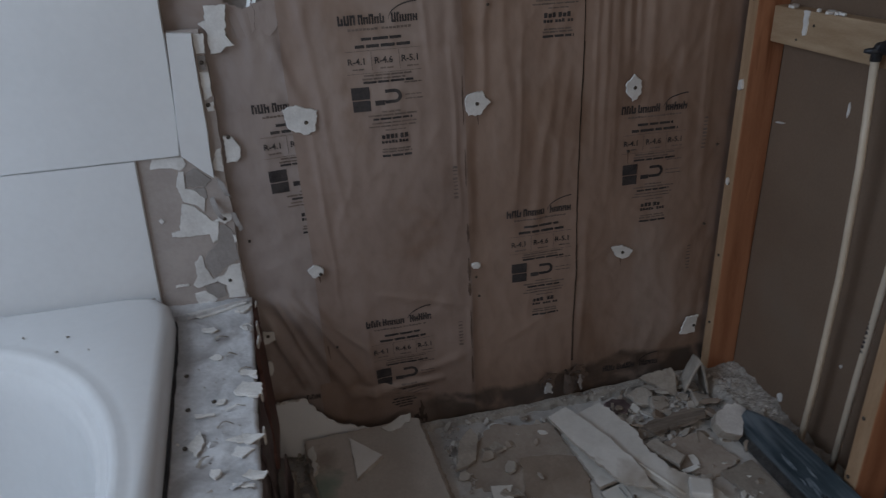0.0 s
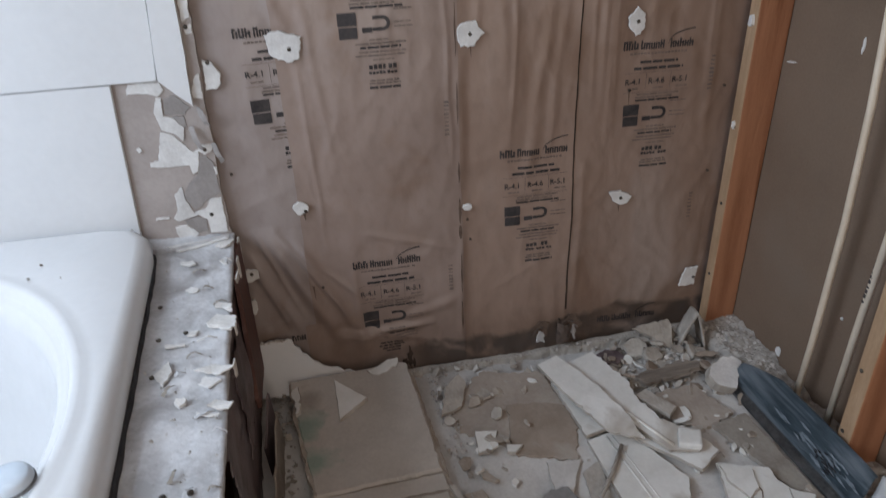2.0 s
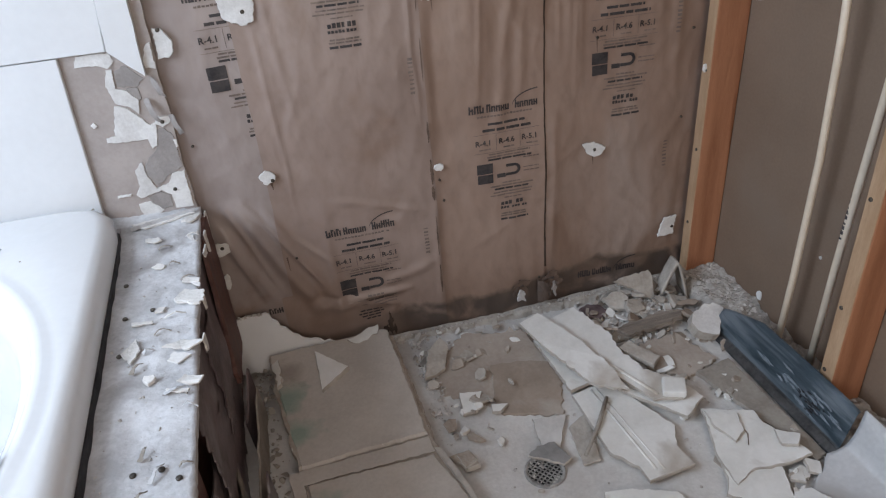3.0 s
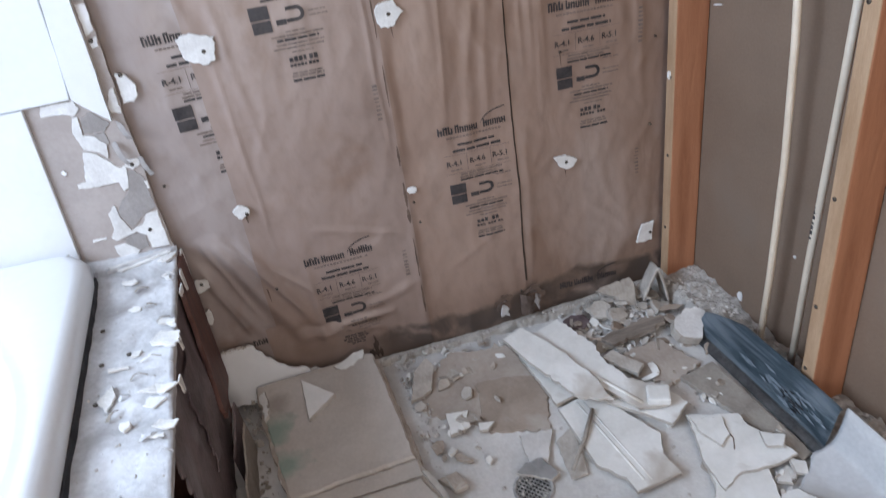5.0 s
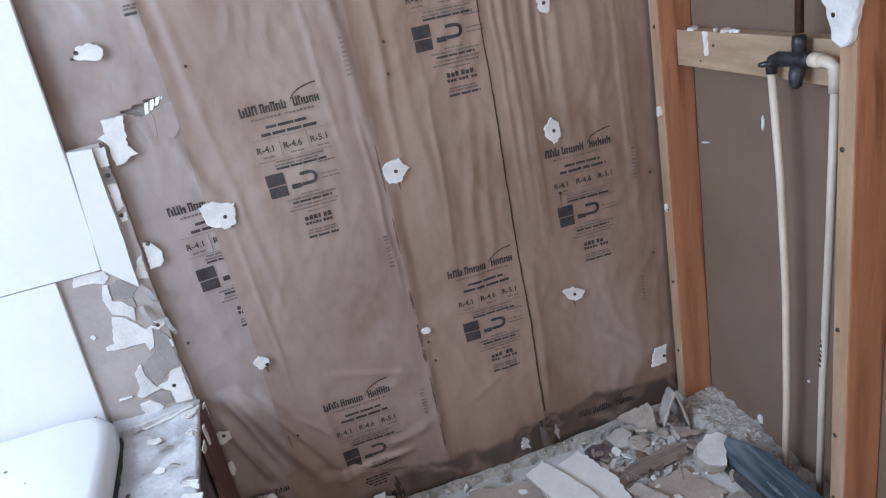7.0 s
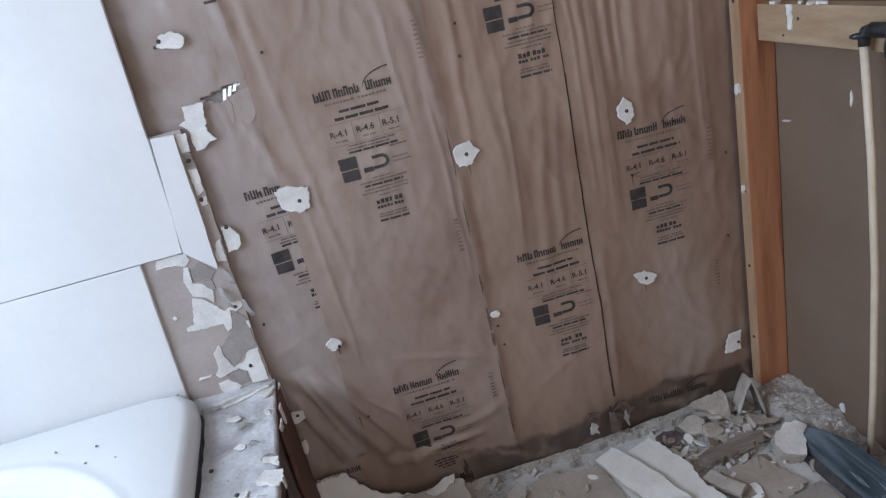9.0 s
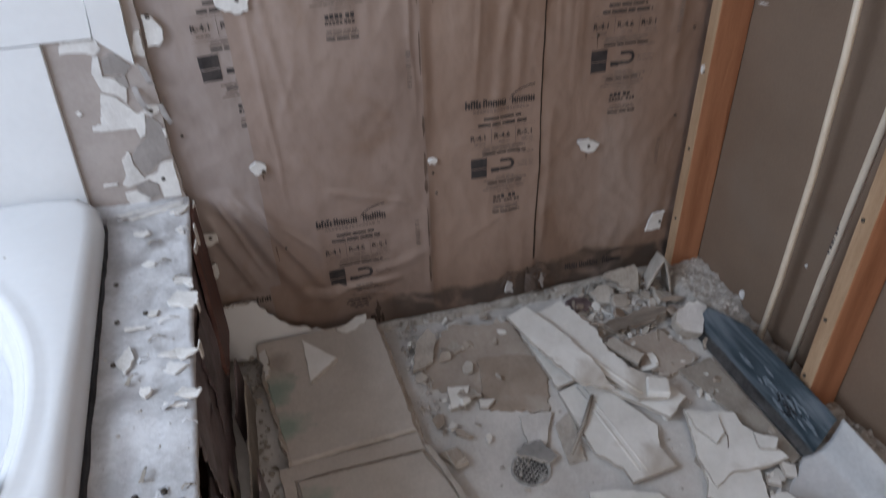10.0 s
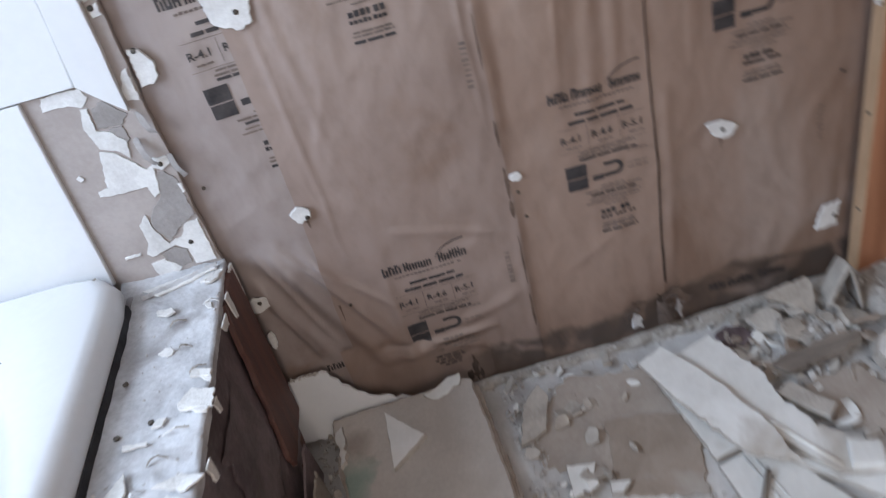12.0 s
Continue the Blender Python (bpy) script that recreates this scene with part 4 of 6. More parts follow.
part("thinset_top", bm, THINSET, ledge)
# near-black strip that follows the gap between tub rim and ledge
bm = bmesh.new()
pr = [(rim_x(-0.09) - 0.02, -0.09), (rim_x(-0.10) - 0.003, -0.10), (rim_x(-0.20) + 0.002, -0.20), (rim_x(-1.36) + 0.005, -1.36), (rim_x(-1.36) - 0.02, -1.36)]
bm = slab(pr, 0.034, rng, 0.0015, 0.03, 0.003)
part("dark_gap_strip", moved(bm, pose(0, 0, 0.468)), NEAR_BLACK, ledge, "black strip in the gap under the tub rim")

for i in range(16):
    y = -0.06 - 1.02 * rng.random()
    x = rim_x(y) + 0.02 + rng.random() * (ledge_x(y) - rim_x(y) - 0.03)
    if rng.random() < 0.5:
        x = ledge_x(y) - rng.uniform(0.004, 0.03)
    long = rng.uniform(0.007, 0.022)
    bm = slab(blob_outline(rng, long, rng.uniform(0.004, 0.012), 8, 0.35), rng.uniform(0.002, 0.006), rng, 0.0015, 0.006, 0.001)
    chip = part("thinset_chip", moved(bm, pose(x, y, 0.489, rng.uniform(-5, 5), rng.uniform(-6, 4), rng.uniform(-60, 60))), SCRAP)
    tagged(chip, "broken white thinset chip lying on the ledge", "thinset chip", "thinset chips on the ledge")
for y, dx in ((-0.845, 0.021), (-0.822, 0.045), (-0.822, 0.083), (-0.43, 0.130), (-0.313, 0.139), (-0.542, 0.129), (-0.388, 0.019), (-0.417, 0.082)):
    screw(ledge, ledge_x(y) - dx, y, 0.4895, (0, 0, 1), 0.0055)
for outline, m, lift, s in (([(-0.603, -0.400), (-0.587, -0.370), (-0.549, -0.386), (-0.547, -0.424), (-0.597, -0.414)], SCRAP, 0.10, 1), ([(-0.606, -0.549), (-0.572, -0.532), (-0.537, -0.550), (-0.561, -0.564)], SCRAP, 0.16, 2),
                            ([(-0.595, -0.584), (-0.586, -0.562), (-0.556, -0.580), (-0.577, -0.597)], GYPSUM, 0.05, 3), ([(-0.573, -0.646), (-0.562, -0.630), (-0.530, -0.646), (-0.537, -0.660), (-0.559, -0.654)], SCRAP, 0.22, 4),
                            ([(-0.588, -0.655), (-0.551, -0.666), (-0.553, -0.672), (-0.588, -0.662)], SCRAP, 0.05, 5), ([(-0.675, -0.543), (-0.656, -0.504), (-0.644, -0.541), (-0.655, -0.574)], SCRAP, 0.14, 6),
                            ([(-0.672, -0.452), (-0.634, -0.458), (-0.634, -0.464), (-0.670, -0.462)], SCRAP, 0.04, 7), ([(-0.591, -0.325), (-0.560, -0.340), (-0.561, -0.352), (-0.594, -0.346)], SCRAP, 0.14, 8), ([(-0.735, -0.055), (-0.62, -0.03), (-0.595, -0.045), (-0.70, -0.085)], SCRAP, 0.03, 9)):
    r = random.Random(300 + s)
    cx, cy = sum(p[0] for p in outline) / len(outline), sum(p[1] for p in outline) / len(outline)
    bm = slab([(x - cx, y - cy) for x, y in outline], 0.0032, r, 0.0018, 0.007, 0.0008, lift=lambda x, y, k=lift: abs(x) * k)
    flap = part("thinset_flap", moved(bm, pose(cx - 0.004 + 0.017 * cy, cy, 0.489)), m)
    tagged(flap, "torn white thinset flap curling up from the ledge", "thinset flap", "thinset flaps on the ledge")
curls = random.Random(404)
for y, dx, length, turn in ((-0.845, 0.060, 0.036, 70), (-0.825, 0.022, 0.020, 20), (-0.875, 0.085, 0.030, 35), (-0.80, 0.075, 0.028, 80), (-0.70, 0.020, 0.026, -20), (-0.665, 0.050, 0.034, 8), (-0.50, 0.075, 0.030, 12), (-0.452, 0.060, 0.038, 5), (-0.33, 0.035, 0.028, 15), (-0.26, 0.060, 0.024, -10), (-0.19, 0.085, 0.030, 18), (-0.60, 0.105, 0.030, 65), (-0.55, 0.09, 0.02, 30), (-0.15, 0.03, 0.03, -5)):
    a, d = Vector((ledge_x(y) - dx, y, 0.490)), Vector((math.cos(radians(turn)), math.sin(radians(turn)), 0))
    side = Vector((-d.y, d.x, 0))
    pts = [a + d * length * f + Vector((0, 0, 0.009 * math.sin(math.pi * f) * curls.uniform(0.5, 1.2))) + side * 0.006 * curls.uniform(-1, 1) * f for f in (0, 0.3, 0.6, 1.0)]
    curl = part("paper_curl", ribbon(pts, (curls.uniform(0.004, 0.008), 0.002), 0.0012, curls, side, 0.001), curls.choice((SCRAP, GREY_PIECE, THINSET)))
    tagged(curl, "thin torn curl of facing paper on the ledge", "paper curl", "paper curls on the ledge")
# long raised tear across the far end of the ledge
bm, rows = bmesh.new(), []
for i in range(25):
    f = i / 24
    p = Vector((-0.735 + 0.135 * f, -0.085 + 0.050 * f + 0.004 * noise.noise((f * 9, 2, 2)), 0.496))
    rows.append([bm.verts.new(p + q) for q in (Vector((0, 0.010, -0.004)), Vector((0, 0.001, 0.004 + 0.003 * noise.noise((f * 14, 1, 1)))), Vector((0, -0.0015, -0.004)))])
for a, b in zip(rows, rows[1:]):
    for i in range(2):
        bm.faces.new((a[i], b[i], b[i + 1], a[i + 1]))
bmesh.ops.recalc_face_normals(bm, faces=bm.faces)
part("raised_tear", bm, THINSET, ledge)
# hanging tatters on the ledge's edge
for y, w, h, s in ((-0.035, 0.03, 0.075, 1), (-0.13, 0.022, 0.055, 2), (-0.205, 0.04, 0.02, 3), (-0.40, 0.018, 0.026, 4), (-0.52, 0.02, 0.035, 5)):
    r = random.Random(s)
    bm = slab([(-w / 2, 0), (w / 2, 0), (w * 0.3, -h), (-w * 0.2, -h * 0.9)], 0.003, r, 0.002, 0.007, 0.001)
    tatter = part("thinset_tatter", moved(bm, pose(ledge_x(y) + 0.006, y, 0.482, 90, 0, 86)), SCRAP)
    tagged(tatter, "torn white scrap hanging from the ledge edge", "scrap", "scraps on the ledge edge")

knee = thing("knee_wall", "opened knee wall under the ledge with dark torn membrane", "wall", kind="structure")


def knee_panel(name, y0, y1, z0, z1, depth, material, seed, label="", wave=0.006, jag=0.012):
    """A thin upright sheet under the ledge with a ragged lower and front edge."""
    r, bm = random.Random(seed), bmesh.new()
    n, m = max(3, int(abs(y1 - y0) / 0.014)), max(3, int((z1 - z0) / 0.014))
    g = []
    for j in range(m + 1):
        row = []
        for i in range(n + 1):
            y, z = y0 + (y1 - y0) * i / n, z1 + (z0 - z1) * j / m
            if j == m:
                z += r.uniform(-jag, jag)
            if i == n:
                y += r.uniform(-jag, jag)
            row.append(bm.verts.new((ledge_x(y) - depth + wave * noise.noise((y * 9, z * 6, seed)) + wave * 0.4 * noise.noise((y * 30, z * 22, seed)), y, z)))
        g.append(row)
    back = [[bm.verts.new(v.co + Vector((-0.003, 0, 0))) for v in row] for row in g]
    for j in range(m):
        for i in range(n):
            bm.faces.new((g[j][i], g[j][i + 1], g[j + 1][i + 1], g[j + 1][i])).smooth = True
            bm.faces.new((back[j][i], back[j + 1][i], back[j + 1][i + 1], back[j][i + 1])).smooth = True
    for i in range(n):
        bm.faces.new((g[m][i], g[m][i + 1], back[m][i + 1], back[m][i]))
    for j in range(m):
        bm.faces.new((g[j][n], back[j][n], back[j + 1][n], g[j + 1][n]))
    bmesh.ops.recalc_face_normals(bm, faces=bm.faces)
    return part(name, bm, material, knee, label)


knee_panel("membrane", -0.02, -0.66, 0.02, 0.478, 0.012, MEMBRANE, 3, "dark brown torn membrane")
knee_panel("membrane", -0.18, -0.95, 0.0, 0.30, 0.020, MEMBRANE, 8, "dark brown torn membrane", 0.012)
knee_panel("board_scrap", -0.52, -0.86, 0.0, 0.15, 0.008, GREY_PIECE, 5, "grey board remnant")
knee_panel("membrane", -0.24, -0.44, 0.17, 0.40, 0.007, MEMBRANE, 11, "dark brown torn membrane", 0.010, 0.02)
bm = slab([(-0.022, 0.475), (-0.15, 0.475), (-0.215, 0.13), (-0.20, 0.10), (-0.045, 0.10)], 0.010, random.Random(4), 0.004, 0.014, 0.002)
part("red_board", moved(bm, Matrix(((0, 0, 1, ledge_x(-0.1) - 0.004), (1, 0, 0, 0), (0, 1, 0, 0), (0, 0, 0, 1)))), REDWOOD, knee, "red-brown wooden board")
for y in (-0.43, -0.70, -1.05):
    x = ledge_x(y)
    part("knee_stud", box(x - 0.115, x - 0.032, y - 0.038, y, 0.04, 0.467, 0.002), REDWOOD, knee)
part("knee_plate", box(-0.69, -0.60, -1.3, -0.01, 0.0, 0.038, 0.002), REDWOOD, knee)
# a dark sheet in place of the shade under the tub
part("under_tub_shade", box(-0.772, -0.760, -1.3, -0.01, 0.0, 0.49), MEMBRANE, knee, "dark sheet standing in for the shade under the tub")

# ---- timber wall with pipes ----
wall_east = tagged(part("wall_east", box(0.766, 0.778, -3.2, 0.03, 0, 2.42), BACK_PAPER), "brown back of a drywall sheet behind open studs", "wall", kind="structure")
part("wall_far_side", box(0.7785, 0.90, -3.2, 0.03, 0, 2.42), PAINT, wall_east)


def stud(y0, x0=0.677):
    s = thing("wall_stud", "orange pine wall stud with a dusty pale edge", "stud", "studs of the open wall", at=(0, y0, 0))
    part("timber", box(x0 + 0.0015, 0.7645, -0.038, 0.0, 0.038, 2.40, 0.003), STUD, s)
    part("dusty_edge", box(x0, x0 + 0.0035, -0.0365, -0.0015, 0.041, 2.40, 0.001), STUD_PALE, s, "pale dusty edge with old screw holes")
    return s


stud_1 = stud(-0.019)
stud_2 = stud(-0.600, 0.680)
stud(-1.17, 0.680)
stud(-1.75, 0.680)
for z in (1.10, 0.891, 0.634, 0.42, 0.20):
    screw(stud_1, 0.676, -0.02, z, (-1, 0, 0), 0.005)
for z in (0.91, 0.55, 0.30, 0.135):
    screw(stud_2, 0.679, -0.012, z, (-1, 0, 0), 0.0055)
rng = random.Random(19)
for z, s in ((1.22, 0.016), (0.895, 0.012), (0.64, 0.007)):
    bm = slab(blob_outline(rng, s * 0.7, s * 1.5, 9, 0.3), 0.007, rng, 0.001, 0.006, 0.001)
    bit = part("drywall_scrap", moved(bm, Matrix(((0, 0, -1, 0.677), (1, 0, 0, -0.037), (0, 1, 0, z), (0, 0, 0, 1)))), GYPSUM)
    tagged(bit, "small white drywall scrap stuck to the stud edge", "drywall scrap", "drywall scraps on the wall")
tagged(part("bottom_plate", box(0.678, 0.7645, -3.0, -0.002, 0.0, 0.0375, 0.003), OLD_WOOD), "pine bottom plate under the studs, dusted with mortar", "bottom plate", kind="structure")

block = thing("blocking", "pale pine blocking board nailed between two studs", "blocking board")
part("timber", box(0.722, 0.7595, -0.600, -0.0575, 1.001, 1.084, 0.003), BLOCKING, block)
screw(block, 0.7215, -0.20, 1.055, (-1, 0, 0), 0.004)
screw(block, 0.7215, -0.15, 1.018, (-1, 0, 0), 0.003)
for y, s in ((-0.115, 0.018), (-0.20, 0.010), (-0.235, 0.016), (-0.27, 0.012), (-0.255, 0.008)):
    bm = slab(blob_outline(rng, s, s * 0.5, 8, 0.3), 0.006, rng, 0.001, 0.006, 0.001)
    bit = part("plaster_bit", moved(bm, pose(0.728, y, 1.0845, 10, 0, rng.uniform(0, 90))), GYPSUM)
    tagged(bit, "white plaster bit lying on the blocking board", "plaster bit", "plaster bits on the blocking")
bm = slab([(-0.008, -0.022), (0.002, -0.024), (0.009, 0.03), (-0.010, 0.03)], 0.003, rng, 0.002, 0.008, 0.001)
drip = part("plaster_drip", moved(bm, Matrix(((0, 0, -1, 0.7218), (1, 0, 0, -0.172), (0, 1, 0, 1.054), (0, 0, 0, 1)))), GYPSUM)
tagged(drip, "dried white plaster drip on the blocking board", "plaster drip")
bm = slab([(0.055, 0.17), (-0.052, 0.17), (-0.050, 0.06), (-0.036, 0.05), (-0.034, 0.02), (-0.022, -0.02), (-0.002, -0.03), (0.015, -0.02), (0.028, 0.03), (0.044, 0.05), (0.052, 0.10)], 0.012, random.Random(6), 0.003, 0.010, 0.003)
patch_ob = thing("drywall_scrap", "large torn white drywall scrap screwed to the stud", "drywall scrap", "drywall scraps on the wall", at=(0.679, -0.612, 1.115))
part("gypsum_piece", moved(bm, Matrix(((0, 0, -1, 0), (1, 0, 0, 0), (0, 1, 0, 0), (0, 0, 0, 1)))), GYPSUM, patch_ob)
for dy, dz in ((0.004, 0.06), (0.012, 0.022)):
    screw(patch_ob, -0.012, dy, dz, (-1, 0, 0), 0.005)
rng = random.Random(23)
for y, z, s in ((-0.088, 0.802, 0.020), (-0.301, 0.886, 0.017), (-0.27, 0.080, 0.011), (-0.44, 0.30, 0.004)):
    bm = slab(blob_outline(rng, (s * 0.12 if s == 0.020 else s * 0.25) if z > 0.5 else s, s if z > 0.5 else s, 9, 0.3), 0.003, rng, 0.001, 0.006, 0.001)
    m = Matrix(((0, 0, -1, 0.7662), (1, 0, 0, y), (0, 1, 0, z), (0, 0, 0, 1))) @ pose(0, 0, 0, 0, 0, 80 if s == 0.020 else 0)
    tagged(part("paper_nick", moved(bm, m), GYPSUM), "white nick torn in the drywall paper", "paper nick", "nicks in the drywall")

plumbing = thing("shower_plumbing", "dark tarnished shower valve with cream plastic supply pipes", "shower valve", at=(0.70, -0.50, 0.03))
pipe = lambda pts, r, n=14: tube([Vector(p) - Vector((0.70, -0.50, 0.03)) for p in pts], r, n)
part("supply_pipe", pipe([(0.718, -0.416, -0.01), (0.716, -0.427, 0.25), (0.712, -0.432, 0.55), (0.706, -0.426, 0.80), (0.700, -0.412, 1.018)], 0.0080), CPVC, plumbing, "cream plastic pipe")
p2 = part("supply_pipe", pipe([(0.718, -0.528, -0.01), (0.712, -0.54, 0.35), (0.704, -0.562, 0.75), (0.700, -0.572, 1.022)], 0.0080), CPVC, plumbing, "cream plastic pipe")
bm = bmesh.new()
for i in range(9):
    z = 0.42 + i * 0.012
    y = -0.5425 - (z - 0.42) * 0.056
    box(0.703 - 0.0015 - 0.70, 0.7045 - 0.70, y - 0.003 + 0.5, y + 0.003 + 0.5, z - 0.03, z + (0.008 if i % 3 else 0.004) - 0.03, 0, bm)
part("pipe_marking", bm, INK, p2, "dark printed marking")
elbow = [(0.700, -0.572, 1.000), (0.700, -0.572, 1.030), (0.700, -0.569, 1.042), (0.700, -0.560, 1.050), (0.700, -0.545, 1.052), (0.700, -0.522, 1.052)]
part("elbow", pipe(elbow, 0.0115), CPVC, plumbing, "cream plastic elbow")
part("coupling", pipe([(0.700, -0.540, 1.052), (0.700, -0.512, 1.052)], 0.0130), CPVC, plumbing)
part("valve_body", pipe([(0.700, -0.520, 1.052), (0.700, -0.515, 1.052), (0.698, -0.50, 1.051), (0.698, -0.455, 1.049), (0.698, -0.435, 1.048), (0.700, -0.424, 1.046)], [0.011, 0.014, 0.0145, 0.0135, 0.0145, 0.011]), VALVE, plumbing)
part("valve_inlet", pipe([(0.700, -0.412, 1.018), (0.700, -0.412, 1.034), (0.699, -0.418, 1.044), (0.698, -0.435, 1.048)], [0.010, 0.011, 0.012, 0.012]), VALVE, plumbing)
part("valve_stub", pipe([(0.695, -0.425, 1.040), (0.684, -0.408, 1.038), (0.678, -0.402, 1.038)], [0.006, 0.006, 0.003]), VALVE, plumbing, "short brass stop screw")
part("valve_riser", pipe([(0.698, -0.488, 1.094), (0.698, -0.488, 1.084), (0.698, -0.488, 1.05)], [0.0115, 0.013, 0.012]), VALVE, plumbing)
part("valve_cartridge", pipe([(0.698, -0.488, 1.045), (0.692, -0.488, 1.022), (0.689, -0.489, 1.006), (0.688, -0.489, 1.000)], [0.014, 0.014, 0.011, 0.006]), VALVE, plumbing)
part("copper_riser", pipe([(0.698, -0.488, 1.098), (0.700, -0.487, 1.6), (0.702, -0.486, 2.1)], 0.0078), COPPER, plumbing, "brown copper riser pipe")

# ---- shower floor ----
def floor_z(x, y):
    dip = -0.010 * math.exp(-((x - 0.05) ** 2 + (y + 0.58) ** 2) / 0.02)
    heap = 0.034 * math.exp(-((x - 0.54) ** 2 / 0.012 + (y + 0.13) ** 2 / 0.008)) - 0.030 * math.exp(-(y / 0.16) ** 2)
    return 0.004 + dip + heap + 0.003 * noise.noise((x * 7, y * 7, 1)) + 0.0018 * noise.noise((x * 40, y * 40, 2))


bm = bmesh.new()
nx, ny = 150, 120
g = [[bm.verts.new((-0.62 + 1.30 * i / nx, 0.02 - 1.0 * j / ny, floor_z(-0.62 + 1.30 * i / nx, 0.02 - 1.0 * j / ny))) for i in range(nx + 1)] for j in range(ny + 1)]
for a, b in zip(g, g[1:]):
    for i in range(nx):
        bm.faces.new((a[i], b[i], b[i + 1], a[i + 1])).smooth = True
shower_floor = tagged(part("floor", bm, MORTAR), "dusty grey-beige mortar bed of the broken shower floor", "floor", kind="structure")
tagged(part("floor", box(-2.4, 0.9, -3.2, 0.2, -0.2, -0.075), FLOORING), "plain floor of the bathroom", "floor", kind="structure")

rng = random.Random(41)
curb = tagged(part("shower_curb", box(-0.56, 0.676, -1.075, -0.952, -0.03, 0.082, 0.014), DUSTY_PAN), "smooth dusty white shower curb", "shower curb", kind="structure")
bm = slab([(0.10, -0.95), (0.19, -0.885), (0.345, -0.845), (0.375, -0.91), (0.40, -0.95)], 0.005, rng, 0.003, 0.012, 0.001)
tagged(part("brown_patch", moved(bm, pose(0, 0, 0.006)), BROWN_SHEET), "flat brown board scrap beside the white curb", "board scrap")
corner = thing("pan_corner", "clean white corner piece of the broken shower pan", "shower pan piece")
bm, rows = bmesh.new(), []
for j in range(25):
    f, row = j / 24, []
    for i in range(41):
        x = 0.44 + 0.243 * i / 40
        north = -0.738 - 0.75 * max(0.0, 0.615 - x) - 0.006 * noise.noise((x * 30, 2, 2)) - 0.003 * noise.noise((x * 90, 4, 2))
        y = min(-0.945, north) * f + north * (1 - f) if north > -0.945 else north - 0.02 * f
        rise = max(0.0, (x - 0.585) / 0.098)
        row.append(bm.verts.new((x, y, 0.014 + 0.030 * rise ** 1.6 + 0.085 * max(0.0, (x - 0.655) / 0.028) ** 2)))
    rows.append(row)
for a, b in zip(rows, rows[1:]):
    for i in range(40):
        bm.faces.new((a[i], b[i], b[i + 1], a[i + 1])).smooth = True
bmesh.ops.recalc_face_normals(bm, faces=bm.faces)
bmesh.ops.solidify(bm, geom=bm.faces[:], thickness=0.006)
part("pan_sheet", bm, DUSTY_PAN, corner)


def dusty_slab(name, outline, z, thick, seed, label, lift=None):
    r = random.Random(seed)
    ob = thing(name, label, "floor slab", "slabs on the shower floor")
    part("slab", moved(slab(outline, thick, r, 0.0025, 0.014, 0.005, lift=lift), pose(0, 0, z)), SLAB_STAINED, ob)
    return ob


s1 = dusty_slab("floor_slab", [(-0.522, -0.058), (-0.44, -0.052), (-0.31, -0.048), (-0.235, -0.040), (-0.205, -0.046), (-0.192, -0.20), (-0.178, -0.445), (-0.30, -0.452), (-0.462, -0.462), (-0.49, -0.30)], 0.003, 0.046, 51, "large dusty grey-brown slab, cracked off along its rim", lift=lambda x, y: 0.012 * (y + 0.45))
bm = slab([(-0.524, -0.06), (-0.508, -0.06), (-0.478, -0.30), (-0.452, -0.46), (-0.468, -0.464), (-0.497, -0.30)], 0.012, rng, 0.006, 0.024, 0.005)
part("broken_rim", moved(bm, pose(0, 0, 0.036)), SLAB_SIDE, s1)
bm = slab([(-0.205, -0.05), (-0.192, -0.20), (-0.178, -0.445), (-0.165, -0.445), (-0.180, -0.20), (-0.194, -0.05)], 0.030, rng, 0.003, 0.012, 0.003)
part("side_strip", moved(bm, pose(0, 0, 0.003)), SLAB_SIDE, s1)
s2 = dusty_slab("floor_slab", [(-0.455, -0.508), (-0.30, -0.503), (-0.178, -0.502), (-0.140, -0.61), (-0.098, -0.79), (-0.06, -0.93), (-0.40, -0.93), (-0.425, -0.80)], 0.003, 0.041, 52, "large dusty brown slab with an eroded front corner")
bm = slab([(-0.490, -0.466), (-0.30, -0.456), (-0.176, -0.449), (-0.170, -0.497), (-0.30, -0.498), (-0.462, -0.504), (-0.431, -0.80), (-0.408, -0.93), (-0.450, -0.93)], 0.042, rng, 0.0025, 0.014, 0.003)
part("mortar_joint", moved(bm, pose(0, 0, 0.001)), SLAB, s2)
bm = slab([(-0.173, -0.486), (-0.160, -0.490), (-0.125, -0.61), (-0.083, -0.79), (-0.045, -0.93), (-0.056, -0.93), (-0.096, -0.79), (-0.137, -0.61)], 0.043, rng, 0.0012, 0.014, 0.004)
part("raised_edge", moved(bm, pose(0, 0, 0.003)), SHARD_BACK, s2, "pale raised edge strip")
bm = slab([(-0.505, -0.10), (-0.19, -0.08), (-0.168, -0.46), (-0.125, -0.62), (-0.055, -0.92), (-0.43, -0.92), (-0.46, -0.50)], 0.0345, rng, 0.002, 0.02, 0.003)
part("bedding", moved(bm, pose(0, 0, 0.002)), SLAB_SIDE, s2)
bm = lump(rng, 0.011, 0.5)
tagged(part("dark_crumb", moved(bm, pose(-0.195, -0.466, 0.034)), BLACK), "small black crumb in the slab joint", "crumb")

